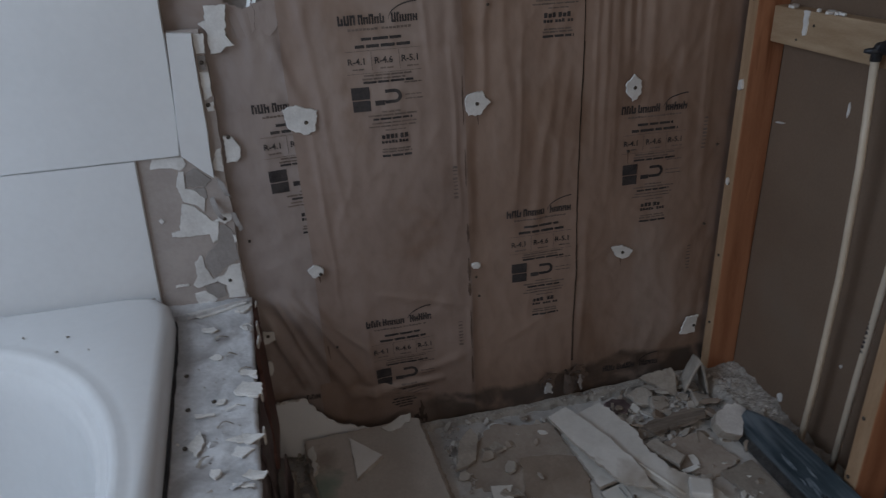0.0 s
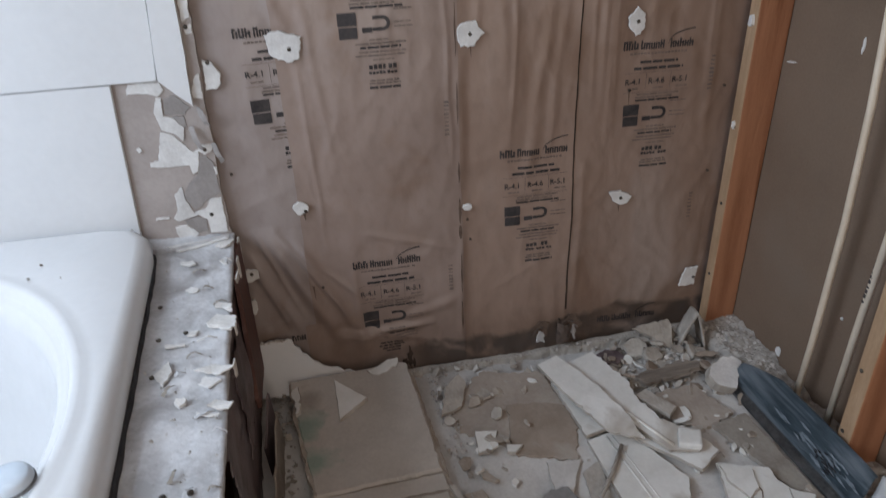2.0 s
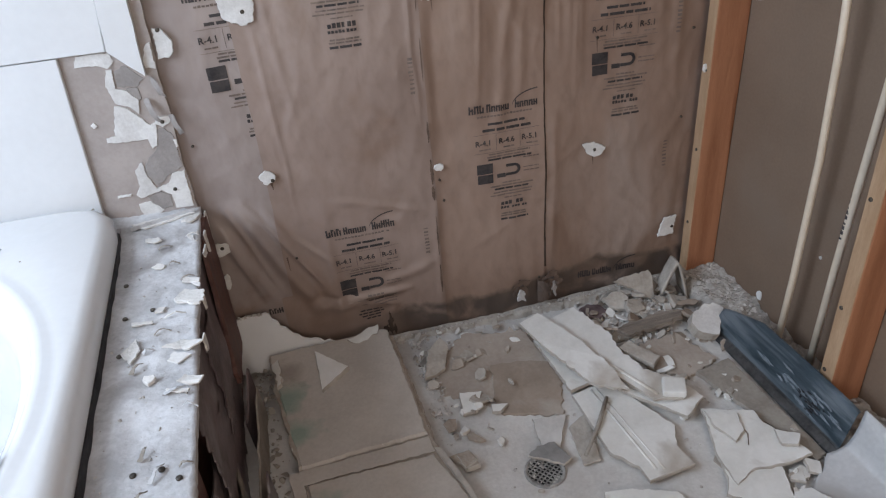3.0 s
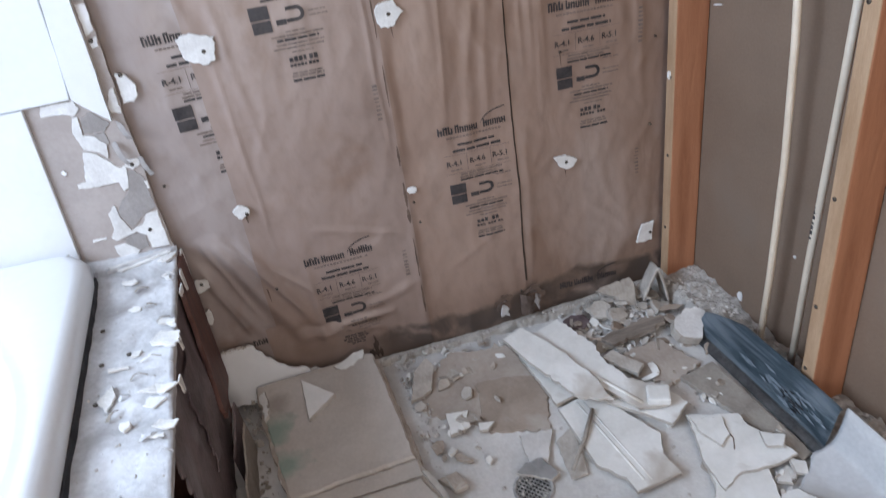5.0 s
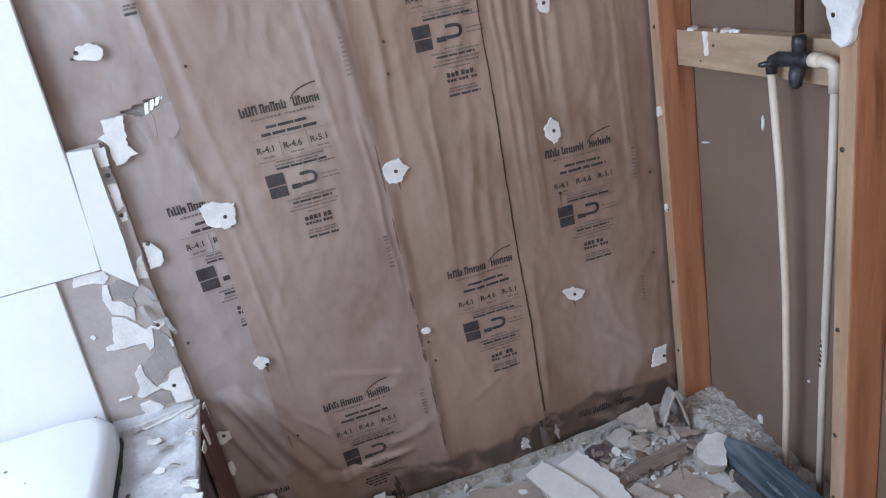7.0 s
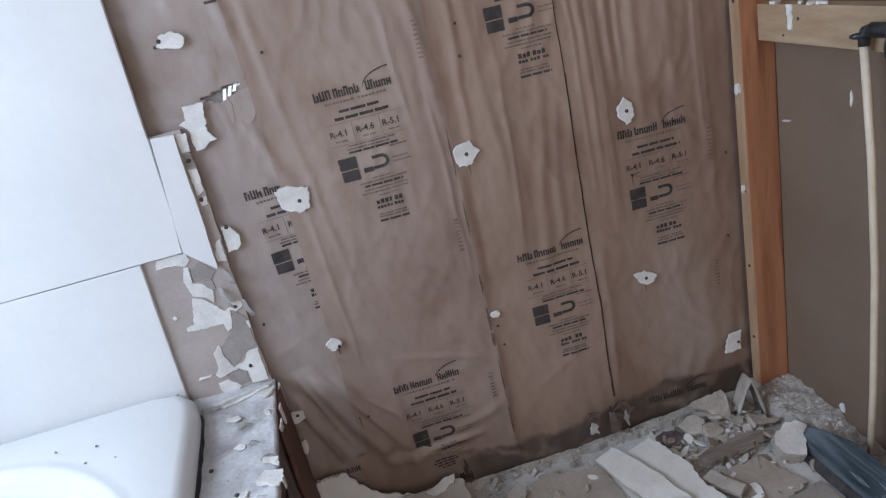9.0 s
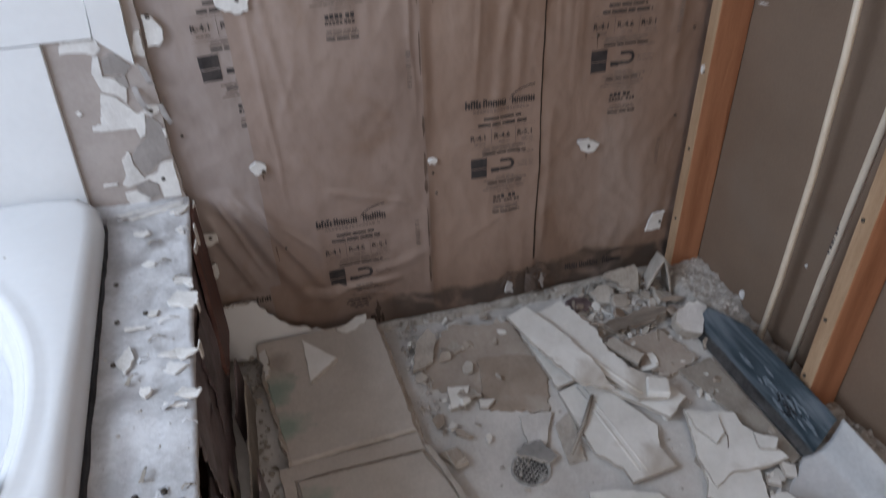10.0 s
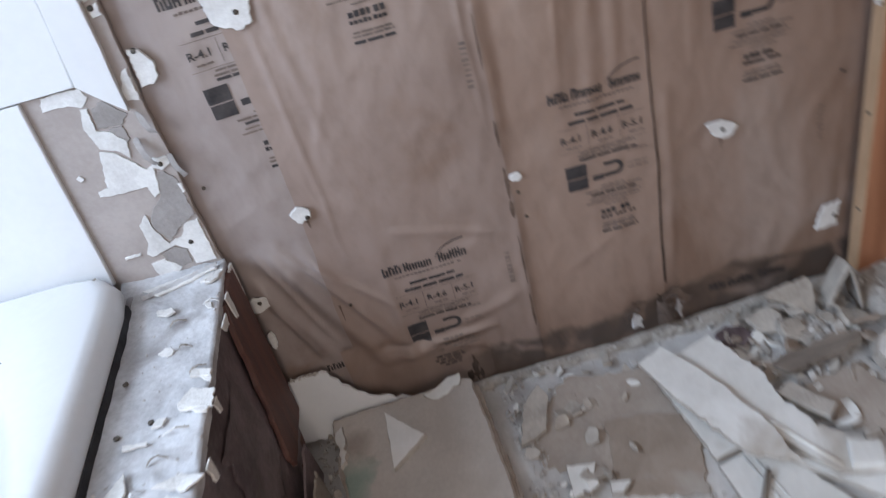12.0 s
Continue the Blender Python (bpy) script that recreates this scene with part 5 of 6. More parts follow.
# torn upstand of the old pan along the knee wall and in the corner
liner = thing("pan_upstand", "torn white upstand of the old shower pan in the corner", "shower pan piece")
bm = slab([(-0.618, 0.0), (-0.592, 0.155), (-0.56, 0.165), (-0.50, 0.160), (-0.478, 0.118), (-0.43, 0.075), (-0.35, 0.045), (-0.29, 0.02), (-0.29, 0.0)], 0.006, rng, 0.004, 0.012, 0.002)
part("corner_sheet", moved(bm, pose(0, -0.046, 0.0, 78)), PANEL, liner)
for dx, y0, y1, hh, m, s in ((0.020, -0.15, -0.34, 0.110, MEMBRANE, 1), (0.036, -0.22, -0.56, 0.105, GREY_PIECE, 2), (0.044, -0.50, -0.95, 0.115, MEMBRANE, 4)):
    r, bm, top, bot = random.Random(60 + s), bmesh.new(), [], []
    n = int((y0 - y1) / 0.012)
    for i in range(n + 1):
        y = y0 + (y1 - y0) * i / n
        x = ledge_x(y) + dx - 0.012 * (i / n) + 0.003 * noise.noise((y * 20, s, 0))
        h = hh + r.uniform(-0.003, 0.003) - 0.015 + 0.022 * noise.noise((y * 9, s, 3)) + 0.008 * noise.noise((y * 30, s, 5))
        top.append((bm.verts.new((x - 0.006, y, h)), bm.verts.new((x - 0.002, y, h - 0.003))))
        bot.append((bm.verts.new((x, y, 0.0)), bm.verts.new((x + 0.004, y, 0.0))))
    for i in range(n):
        bm.faces.new((top[i][0], top[i + 1][0], bot[i + 1][0], bot[i][0]))
        bm.faces.new((top[i][1], bot[i][1], bot[i + 1][1], top[i + 1][1]))
        bm.faces.new((top[i][0], top[i][1], top[i + 1][1], top[i + 1][0]))
    bmesh.ops.recalc_face_normals(bm, faces=bm.faces)
    part("torn_sheet", bm, m, liner)

# blue-grey metal strip at the foot of the timber wall
strip = thing("metal_strip", "scuffed blue-grey sheet metal strip leaning at the wall foot", "metal strip")
bm = bmesh.new()
n = 40
rows = []
for i in range(n + 1):
    f = i / n
    y = -0.285 - 0.450 * f
    xb, xt = 0.628 + 0.015 * f, 0.650 + 0.014 * f
    tall = 0.076 + 0.050 * min(1.0, f / 0.32)
    wob = 0.002 * noise.noise((f * 6, 1, 1))
    prof = [(xb - 0.018, 0.008), (xb - 0.017, 0.013), (xb - 0.002, 0.020), (xb, 0.026), (xb + (xt - xb) * 0.5 + wob, 0.026 + (tall - 0.026) * 0.48), (xt + wob, tall - 0.003), (xt + 0.002, tall - 0.0006), (xt + 0.007, tall)]
    end = 0.006 * (abs(f - 0.5) * 2) ** 8
    rows.append([bm.verts.new((x, y, z + 0.004 - (end if z > 0.06 else 0))) for x, z in prof])
for a, b in zip(rows, rows[1:]):
    for i in range(len(a) - 1):
        fa = bm.faces.new((a[i], a[i + 1], b[i + 1], b[i]))
        fa.material_index = 1 if i < 3 else 0
        fa.smooth = i > 3
bmesh.ops.solidify(bm, geom=bm.faces[:], thickness=0.002)
part("strip", bm, [BLUE, DARK_METAL], strip)
scr = random.Random(61)
for _ in range(46):
    y, z = -0.63 + scr.gauss(0, 0.019), 0.066 + scr.gauss(0, 0.010)
    bm = slab(blob_outline(scr, scr.uniform(0.002, 0.006), scr.uniform(0.0012, 0.003), 9, 0.5), 0.0008, scr, 0.001, 0.004, 0.0003)
    f = (-0.285 - y) / 0.450
    xs = 0.628 + 0.015 * f + (0.022 - 0.001 * f) * (z - 0.03) / 0.097
    part("scorch_mark", moved(bm, Matrix(((0.05, 0, -1, xs - 0.0015), (1, 0, 0, y), (0, 1, 0.2, z), (0, 0, 0, 1)))), NEAR_BLACK, strip)

for _ in range(30):
    y, z = -0.60 + scr.gauss(0, 0.075), 0.060 + scr.gauss(0, 0.018)
    if not (-0.725 < y < -0.40 and 0.032 < z < 0.112):
        continue
    bm = slab(blob_outline(scr, scr.uniform(0.008, 0.026), scr.uniform(0.002, 0.006), 11, 0.6), 0.0006, scr, 0.0008, 0.004, 0.0002)
    f = (-0.285 - y) / 0.450
    xs = 0.628 + 0.015 * f + (0.022 - 0.001 * f) * (z - 0.03) / 0.097
    part("scuff", moved(bm, Matrix(((0.05, 0, -1, xs - 0.0012), (1, 0, 0, y), (0, 1, 0.2, z), (0, 0, 0, 1)))), SCUFF, strip)

# drain
drain = thing("floor_drain", "round steel floor drain grate full of grit", "drain", at=(0.048, -0.585, -0.006))
bm = bmesh.new()
for r0, r1, z0, z1 in ((0.046, 0.038, 0.006, 0.008),):
    rings = [[bm.verts.new((r * math.cos(2 * math.pi * k / 40), r * math.sin(2 * math.pi * k / 40), z)) for k in range(40)] for r, z in ((0.0455, 0.0), (0.045, z0), (0.042, z1), (r1, z1 - 0.001), (r1 - 0.001, 0.0))]
    for a, b in zip(rings, rings[1:]):
        for k in range(40):
            bm.faces.new((a[k], a[(k + 1) % 40], b[(k + 1) % 40], b[k])).smooth = True
part("ring", bm, DUSTY_STEEL, drain)
bm = tube([(0, 0, 0.0012), (0, 0, 0.0022)], 0.037, 32)
part("sump", bm, BLACK, drain)
bm = bmesh.new()
for i in range(-4, 5):
    half = math.sqrt(max(0, 0.037 ** 2 - (i * 0.0088) ** 2))
    for rot in (0, 90):
        b2 = box(i * 0.0088 - 0.0012, i * 0.0088 + 0.0012, -half, half, 0.003, 0.0048)
        moved(b2, pose(0, 0, 0, 0, 0, rot + 38))
        me = bpy.data.meshes.new("tmp")
        b2.to_mesh(me)
        b2.free()
        bm.from_mesh(me)
        bpy.data.meshes.remove(me)
part("grate", bm, DUSTY_STEEL, drain)

# ---- broken pieces on the floor ----
def shard(name, outline, z, thick, seed, label, material=None, rx=0.0, ry=0.0, jag=0.0019, rough_edges=None, lift=None, group="broken pieces on the floor", category="shard", back=None):
    """A broken flat piece: the outline lies in the plan, tilted about its middle."""
    r = random.Random(seed)
    cx, cy = sum(p[0] for p in outline) / len(outline), sum(p[1] for p in outline) / len(outline)
    local = [(x - cx, y - cy) for x, y in outline]
    ob = thing(name, label, category, group, at=(cx, cy, z))
    ob.rotation_euler = (radians(rx), radians(ry), 0)
    bm = slab(local, thick, r, jag, 0.011, 0.0018, rough_edges, lift, side_index=1)
    part("piece", bm, [material or SHARD, back or SHARD_BACK], ob)
    return ob


def ridge(ob, a, b, r, material=None, name="ridge"):
    """A raised moulding line on a piece, in its own plan."""
    c = ob.location
    pa, pb = Vector((a[0] - c.x, a[1] - c.y, a[2])), Vector((b[0] - c.x, b[1] - c.y, b[2]))
    part(name, tube([pa - Vector((0, 0, r * 0.55)), pa.lerp(pb, 0.5) - Vector((0, 0, r * 0.55)), pb - Vector((0, 0, r * 0.55))], r, 10), material or SHARD, ob)


WHITE = "broken white cultured-marble piece lying in dust on the floor"
a = shard("pan_shard", [(0.1835, -0.405), (0.19, -0.60), (0.232, -0.655), (0.235, -0.695), (0.343, -0.682), (0.335, -0.625), (0.362, -0.57), (0.30, -0.42), (0.292, -0.397), (0.235, -0.392)], 0.014, 0.009, 1, "long " + WHITE, rough_edges=(1, 4, 5, 6), rx=-1.5)
shard("pan_shard", [(0.165, -0.185), (0.183, -0.400), (0.235, -0.387), (0.290, -0.392), (0.25, -0.25)], 0.017, 0.009, 31, "narrow " + WHITE, rough_edges=(0,), rx=-1.0, ry=0.6)
ridge(a, (0.232, -0.405, 0.0095), (0.262, -0.672, 0.0095), 0.0035)
ridge(a, (0.247, -0.405, 0.0095), (0.278, -0.675, 0.0095), 0.0022)
b = shard("pan_shard", [(0.135, -0.155), (0.195, -0.128), (0.240, -0.215), (0.288, -0.36), (0.298, -0.465), (0.232, -0.425), (0.168, -0.27)], 0.054, 0.007, 2, "thin curved " + WHITE, rx=2, ry=3, lift=lambda x, y: 0.10 * x + 0.5 * x * x, rough_edges=(2, 3, 4, 5), jag=0.004)
c = shard("pan_shard", [(0.205, -0.150), (0.305, -0.118), (0.352, -0.265), (0.345, -0.305), (0.368, -0.405), (0.425, -0.462), (0.41, -0.518), (0.345, -0.500), (0.262, -0.325)], 0.040, 0.008, 3, "long " + WHITE, rx=1, ry=-2, rough_edges=(1, 2, 3, 4), jag=0.005)
ridge(c, (0.225, -0.20, 0.010), (0.36, -0.49, 0.010), 0.004)
bm = moved(box(-0.027, 0.026, -0.024, 0.028, 0.0, 0.019, 0.006), pose(0, 0, 0, 0, 0, -24))
foot = part("moulded_end", bm, SHARD, c, "thick rounded moulded end")
foot.location = (0.40 - c.location.x, -0.490 - c.location.y, 0.006)
shard("pan_shard", [(0.29, -0.43), (0.335, -0.49), (0.395, -0.563), (0.46, -0.52), (0.44, -0.455), (0.36, -0.42)], 0.026, 0.008, 4, "flat " + WHITE, ry=-2)
e = shard("pan_shard", [(0.400, -0.690), (0.521, -0.715), (0.488, -0.810), (0.409, -0.801), (0.367, -0.763), (0.392, -0.727)], 0.012, 0.008, 5, "plain flat " + WHITE, rx=1)
top = shard("pan_shard", [(0.436, -0.548), (0.541, -0.588), (0.540, -0.625), (0.568, -0.686), (0.579, -0.735), (0.523, -0.738), (0.452, -0.728), (0.398, -0.752), (0.398, -0.680), (0.424, -0.600)], 0.022, 0.008, 6, "wide cracked " + WHITE, rx=2, ry=-2, lift=lambda x, y: 0.9 * max(0.0, x - 0.02) * max(0.0, 0.05 - y))
crack = [(0.497, -0.600), (0.488, -0.622), (0.490, -0.645), (0.474, -0.672)]
for (xa, ya), (xb, yb) in zip(crack, crack[1:]):
    part("crack", moved(slab([(xa - 0.0015, ya), (xa + 0.0015, ya), (xb + 0.0012, yb), (xb - 0.0012, yb)], 0.001, random.Random(3), 0.0004, 0.006, 0.0003), pose(-top.location.x, -top.location.y, 0.0080)), SEAM, top, "dark open crack")
shard("pan_shard", [(0.435, -0.562), (0.500, -0.590), (0.485, -0.640), (0.452, -0.660), (0.432, -0.610)], 0.032, 0.006, 7, "thin plate on top of a larger white piece", rx=2, ry=-2)
for k, (outline, z, tx, ty) in enumerate((([(0.545, -0.655), (0.585, -0.69), (0.560, -0.715), (0.532, -0.70)], 0.038, -6, -6), ([(0.56, -0.73), (0.59, -0.745), (0.575, -0.775), (0.55, -0.765)], 0.018, 10, 8), ([(0.52, -0.745), (0.55, -0.75), (0.53, -0.785), (0.505, -0.77)], 0.014, -6, 4))):
    shard("pan_shard", outline, z, 0.006, 400 + k, "small broken white piece in a pile", rx=tx, ry=ty)
shard("tile_piece", [(0.138, -0.685), (0.195, -0.692), (0.282, -0.727), (0.305, -0.802), (0.20, -0.778), (0.115, -0.748)], 0.006, 0.011, 8, "flat white tile piece near the drain", rough_edges=(1, 2))
shard("pan_shard", [(0.50, -0.79), (0.53, -0.80), (0.545, -0.85), (0.515, -0.885), (0.455, -0.925), (0.42, -0.915), (0.392, -0.875), (0.43, -0.855)], 0.020, 0.010, 9, "pale rounded piece leaning on rubble", material=SHARD, rx=-14, ry=-10)
shard("tile_piece", [(-0.403, -0.085), (-0.322, -0.182), (-0.396, -0.245)], 0.046, 0.017, 10, "triangular white tile piece lying on the dusty slab", material=TILE_WHITE, jag=0.001, ry=-3)
shard("board_scrap", [(-0.135, -0.245), (-0.09, -0.165), (-0.01, -0.085), (0.06, -0.10), (0.155, -0.115), (0.18, -0.26), (0.14, -0.42), (0.01, -0.392), (-0.06, -0.335), (-0.115, -0.29)], -0.006, 0.013, 11, "wide dusty grey-brown board stuck to the mortar", material=BOARD_DUST, category="board scrap", jag=0.007, back=SLAB_SIDE, rx=1.5)
shard("board_scrap", [(0.03, -0.232), (0.10, -0.235), (0.173, -0.262), (0.192, -0.315), (0.145, -0.447), (0.06, -0.421), (0.012, -0.405), (0.002, -0.37), (0.018, -0.30)], 0.004, 0.006, 12, "thin flat brown board scrap with a broken edge", material=BROWN_SHEET, category="board scrap", jag=0.004, back=BROWN_SHEET, rx=1)
shard("board_scrap", [(0.38, -0.225), (0.52, -0.20), (0.585, -0.225), (0.56, -0.245), (0.40, -0.262)], 0.030, 0.012, 13, "splintered dark wooden plank end", material=OLD_WOOD, category="board scrap", ry=-3, jag=0.006, back=OLD_WOOD)
shard("board_scrap", [(0.42, -0.28), (0.53, -0.27), (0.575, -0.39), (0.48, -0.43), (0.40, -0.36)], 0.002, 0.013, 14, "flat grey-brown slab fragment", material=BOARD_DUST, category="board scrap", rx=2, jag=0.006, back=SLAB_SIDE)
shard("board_scrap", [(0.50, -0.42), (0.60, -0.40), (0.62, -0.73), (0.59, -0.74), (0.545, -0.57)], 0.006, 0.011, 15, "long flat grey fragment beside the metal strip", material=GREY_PIECE, category="board scrap", back=GREY_PIECE)
shard("pan_shard", [(0.35, -0.30), (0.385, -0.285), (0.435, -0.36), (0.405, -0.385)], 0.026, 0.012, 16, "small pale broken piece", material=SHARD_BACK, rx=4)
shard("pan_shard", [(-0.115, -0.235), (-0.085, -0.215), (-0.06, -0.135), (-0.075, -0.10), (-0.12, -0.15), (-0.145, -0.245)], 0.016, 0.012, 17, "curled pale plaster piece beside the slab", material=SHARD_BACK, rx=8, ry=12)
shard("pan_shard", [(-0.075, -0.32), (-0.02, -0.33), (-0.045, -0.385), (-0.082, -0.388)], 0.014, 0.010, 18, "small white triangular chip", rx=6)
shard("pan_shard", [(-0.01, -0.375), (0.03, -0.385), (0.005, -0.405), (-0.015, -0.40)], 0.012, 0.008, 19, "small white chip lying on the mortar")
shard("pan_shard", [(0.14, -0.49), (0.20, -0.455), (0.17, -0.60), (0.13, -0.60)], 0.004, 0.004, 20, "thin dusty grey piece beside the drain", material=SHARD_BACK)
shard("pan_shard", [(0.07, -0.44), (0.15, -0.45), (0.10, -0.545), (0.06, -0.53)], 0.005, 0.004, 21, "thin pale dusty piece", material=MORTAR)
shard("pan_shard", [(0.022, -0.548), (0.050, -0.528), (0.091, -0.528), (0.112, -0.580), (0.088, -0.592), (0.061, -0.572)], 0.011, 0.006, 22, "grey flake lying over the drain", material=CONCRETE, rx=4)
shard("pan_shard", [(-0.145, -0.505), (-0.098, -0.50), (-0.085, -0.545), (-0.115, -0.55)], 0.012, 0.012, 23, "small brown crumbling piece", material=SLAB_SIDE)
shard("plaster_chunk", [(-0.315, -0.062), (-0.265, -0.040), (-0.225, -0.030), (-0.232, -0.062), (-0.285, -0.085)], 0.049, 0.010, 32, "ragged pale plaster piece at the back edge of a slab", category="plaster chunk", jag=0.006, rx=10)
shard("plaster_chunk", [(-0.455, -0.058), (-0.43, -0.052), (-0.428, -0.066), (-0.45, -0.07)], 0.047, 0.006, 33, "small white chip on the dusty slab", category="plaster chunk")
shard("plaster_chunk", [(-0.512, -0.10), (-0.496, -0.09), (-0.490, -0.19), (-0.502, -0.20)], 0.046, 0.014, 34, "pale broken rim piece on the dusty slab", category="plaster chunk", jag=0.006, ry=-12)
shard("plaster_chunk", [(-0.128, -0.508), (-0.10, -0.500), (-0.088, -0.535), (-0.118, -0.55)], 0.014, 0.013, 35, "small crumbling brown lump beside the slab edge", material=SLAB_SIDE, category="plaster chunk")
# white chunk and curved piece standing in the far corner
shard("plaster_chunk", [(0.552, -0.285), (0.575, -0.252), (0.602, -0.238), (0.640, -0.232), (0.662, -0.252), (0.655, -0.285), (0.628, -0.302), (0.612, -0.330), (0.582, -0.322), (0.560, -0.310)], 0.030, 0.030, 24, "thick white plaster chunk beside the metal strip", material=GYPSUM, rx=22, ry=6, jag=0.0045, category="plaster chunk", back=SHARD_BACK)
r = random.Random(25)
standing = thing("curved_piece", "curved pale broken piece standing arched in the corner", "shard", "broken pieces on the floor", at=(0.60, -0.09, 0.03))
bm, rows = bmesh.new(), []
for i in range(9):
    d = i / 8
    row = []
    for k in range(17):
        u = -1 + k / 8
        wide = 0.052 if u < 0 else 0.036
        drop = (0.085 if u < 0 else 0.125) * abs(u) ** 1.35
        row.append(bm.verts.new((0.004 + u * wide * (1 - 0.15 * d) + 0.012 * d, -0.040 + 0.060 * d - 0.014 * abs(u) + 0.002 * noise.noise((u * 5, d * 5, 2)), 0.106 - drop * (1 - 0.2 * d) - 0.016 * d * d + 0.002 * noise.noise((u * 4, d * 6, 1)))))
    rows.append(row)
for a1, b1 in zip(rows, rows[1:]):
    for k in range(16):
        bm.faces.new((a1[k], a1[k + 1], b1[k + 1], b1[k])).smooth = True
bmesh.ops.recalc_face_normals(bm, faces=bm.faces)
bmesh.ops.solidify(bm, geom=bm.faces[:], thickness=0.007)
part("arched_sheet", bm, SHARD_BACK, standing)
for x, y, z, w, h, tilt, turn, s, m in ((0.545, -0.075, 0.030, 0.030, 0.036, 34, -15, 1, GREY_PIECE), (0.470, -0.150, 0.028, 0.030, 0.024, 26, 20, 2, SHARD_BACK), (0.44, -0.105, 0.026, 0.036, 0.030, 24, -30, 3, SHARD_BACK), (0.585, -0.165, 0.028, 0.024, 0.024, 24, 40, 4, SHARD_BACK)):
    r = random.Random(70 + s)
    ob = thing("plaster_chunk", "broken pale plaster chunk in the rubble", "plaster chunk", "plaster chunks in the corner", at=(x, y, z))
    part("piece", moved(slab(blob_outline(r, w, h, 9, 0.3), 0.014, r, 0.003, 0.010, 0.003), pose(0, 0, 0, tilt, 8, turn)), m, ob)
wedge = thing("plaster_chunk", "broad pale triangular plaster piece leaning in the corner", "plaster chunk", "plaster chunks in the corner", at=(0.498, -0.095, 0.052))
part("piece", moved(slab([(-0.062, 0.030), (-0.01, 0.036), (0.052, 0.042), (0.060, 0.020), (0.040, -0.048), (0.012, -0.020), (-0.022, 0.004)], 0.011, random.Random(36), 0.003, 0.010, 0.002), pose(0, 0, 0, 46, 4, 6)), SHARD_BACK, wedge)
dim = random.Random(207)
for _ in range(22):
    x, y = dim.uniform(0.36, 0.63), dim.uniform(-0.25, -0.05)
    ob = thing("rubble_piece", "broken grey-brown rubble piece in the corner heap", "rubble piece", "rubble pieces in the corner", at=(x, y, floor_z(x, y) + dim.uniform(0.012, 0.030)))
    part("piece", moved(slab(blob_outline(dim, dim.uniform(0.012, 0.028), dim.uniform(0.008, 0.018), 8, 0.4), dim.uniform(0.005, 0.011), dim, 0.002, 0.008, 0.001), pose(0, 0, 0, dim.uniform(-30, 45), dim.uniform(-30, 30), dim.uniform(0, 360))), dim.choice((GREY_PIECE, BROWN_SHEET, SHARD_BACK, SLAB_SIDE)), ob)
shard("board_scrap", [(0.335, -0.085), (0.365, -0.070), (0.40, -0.085), (0.408, -0.115), (0.375, -0.14), (0.345, -0.125)], 0.0, 0.012, 26, "dark grey rounded scrap at the wall foot", material=MEMBRANE, category="board scrap", back=MEMBRANE)
stick = tagged(part("stick", tube([(0.252, -0.448, 0.030), (0.20, -0.52, 0.029), (0.138, -0.592, 0.026)], [0.0045, 0.0055, 0.0045], 8), GREY_PIECE), "thin grey stick lying across a white piece", "stick")

# loose rubble: many small lumps, heaped along the walls and strewn over the floor
rng = random.Random(99)
shapes = []
for i in range(14):
    b0 = lump(rng, 1.0, rng.uniform(0.45, 0.9), 9)
    b0.verts.index_update()
    shapes.append(([v.co.copy() for v in b0.verts], [[v.index for v in f.verts] for f in b0.faces]))
    b0.free()


def heap(name, label, spots, material=None):
    verts, faces = [], []
    for x, y, z, s in spots:
        vs, fs = rng.choice(shapes)
        m = pose(x, y, z, rng.uniform(-40, 40), rng.uniform(-40, 40), rng.uniform(0, 360)) @ Matrix.Diagonal((s, s * rng.uniform(0.6, 1.2), s * rng.uniform(0.5, 1), 1))
        base = len(verts)
        verts += [tuple(m @ v) for v in vs]
        faces += [[base + i for i in f] for f in fs]
    me = bpy.data.meshes.new(name)
    me.from_pydata(verts, [], faces)
    me.materials.append(material or RUBBLE)
    return tagged(new(name, me), label, "rubble", kind="stuff")


def ridge_z(x, y):
    """Height of the clotted mortar left on the bottom plate."""
    if y < -0.745 and x < 0.690:
        return 0.0
    h = 0.042 + 0.007 * math.exp(-((y + 0.11) / 0.10) ** 2) + 0.014 * (1 if y < -0.74 else 0) + 0.014 * max(0.0, (x - 0.68) / 0.085) * (0.4 if -0.70 < y < -0.28 else 1.0)
    edge = min(1.0, (x - 0.640) / 0.03) * (1.0 if x > 0.64 else 0)
    n = 0.013 * noise.noise((x * 22, y * 22, 5)) + 0.008 * noise.noise((x * 60, y * 60, 6)) + 0.004 * noise.noise((x * 150, y * 150, 7))
    return max(0.0, (h + n) * max(0.0, edge) ** 0.6)


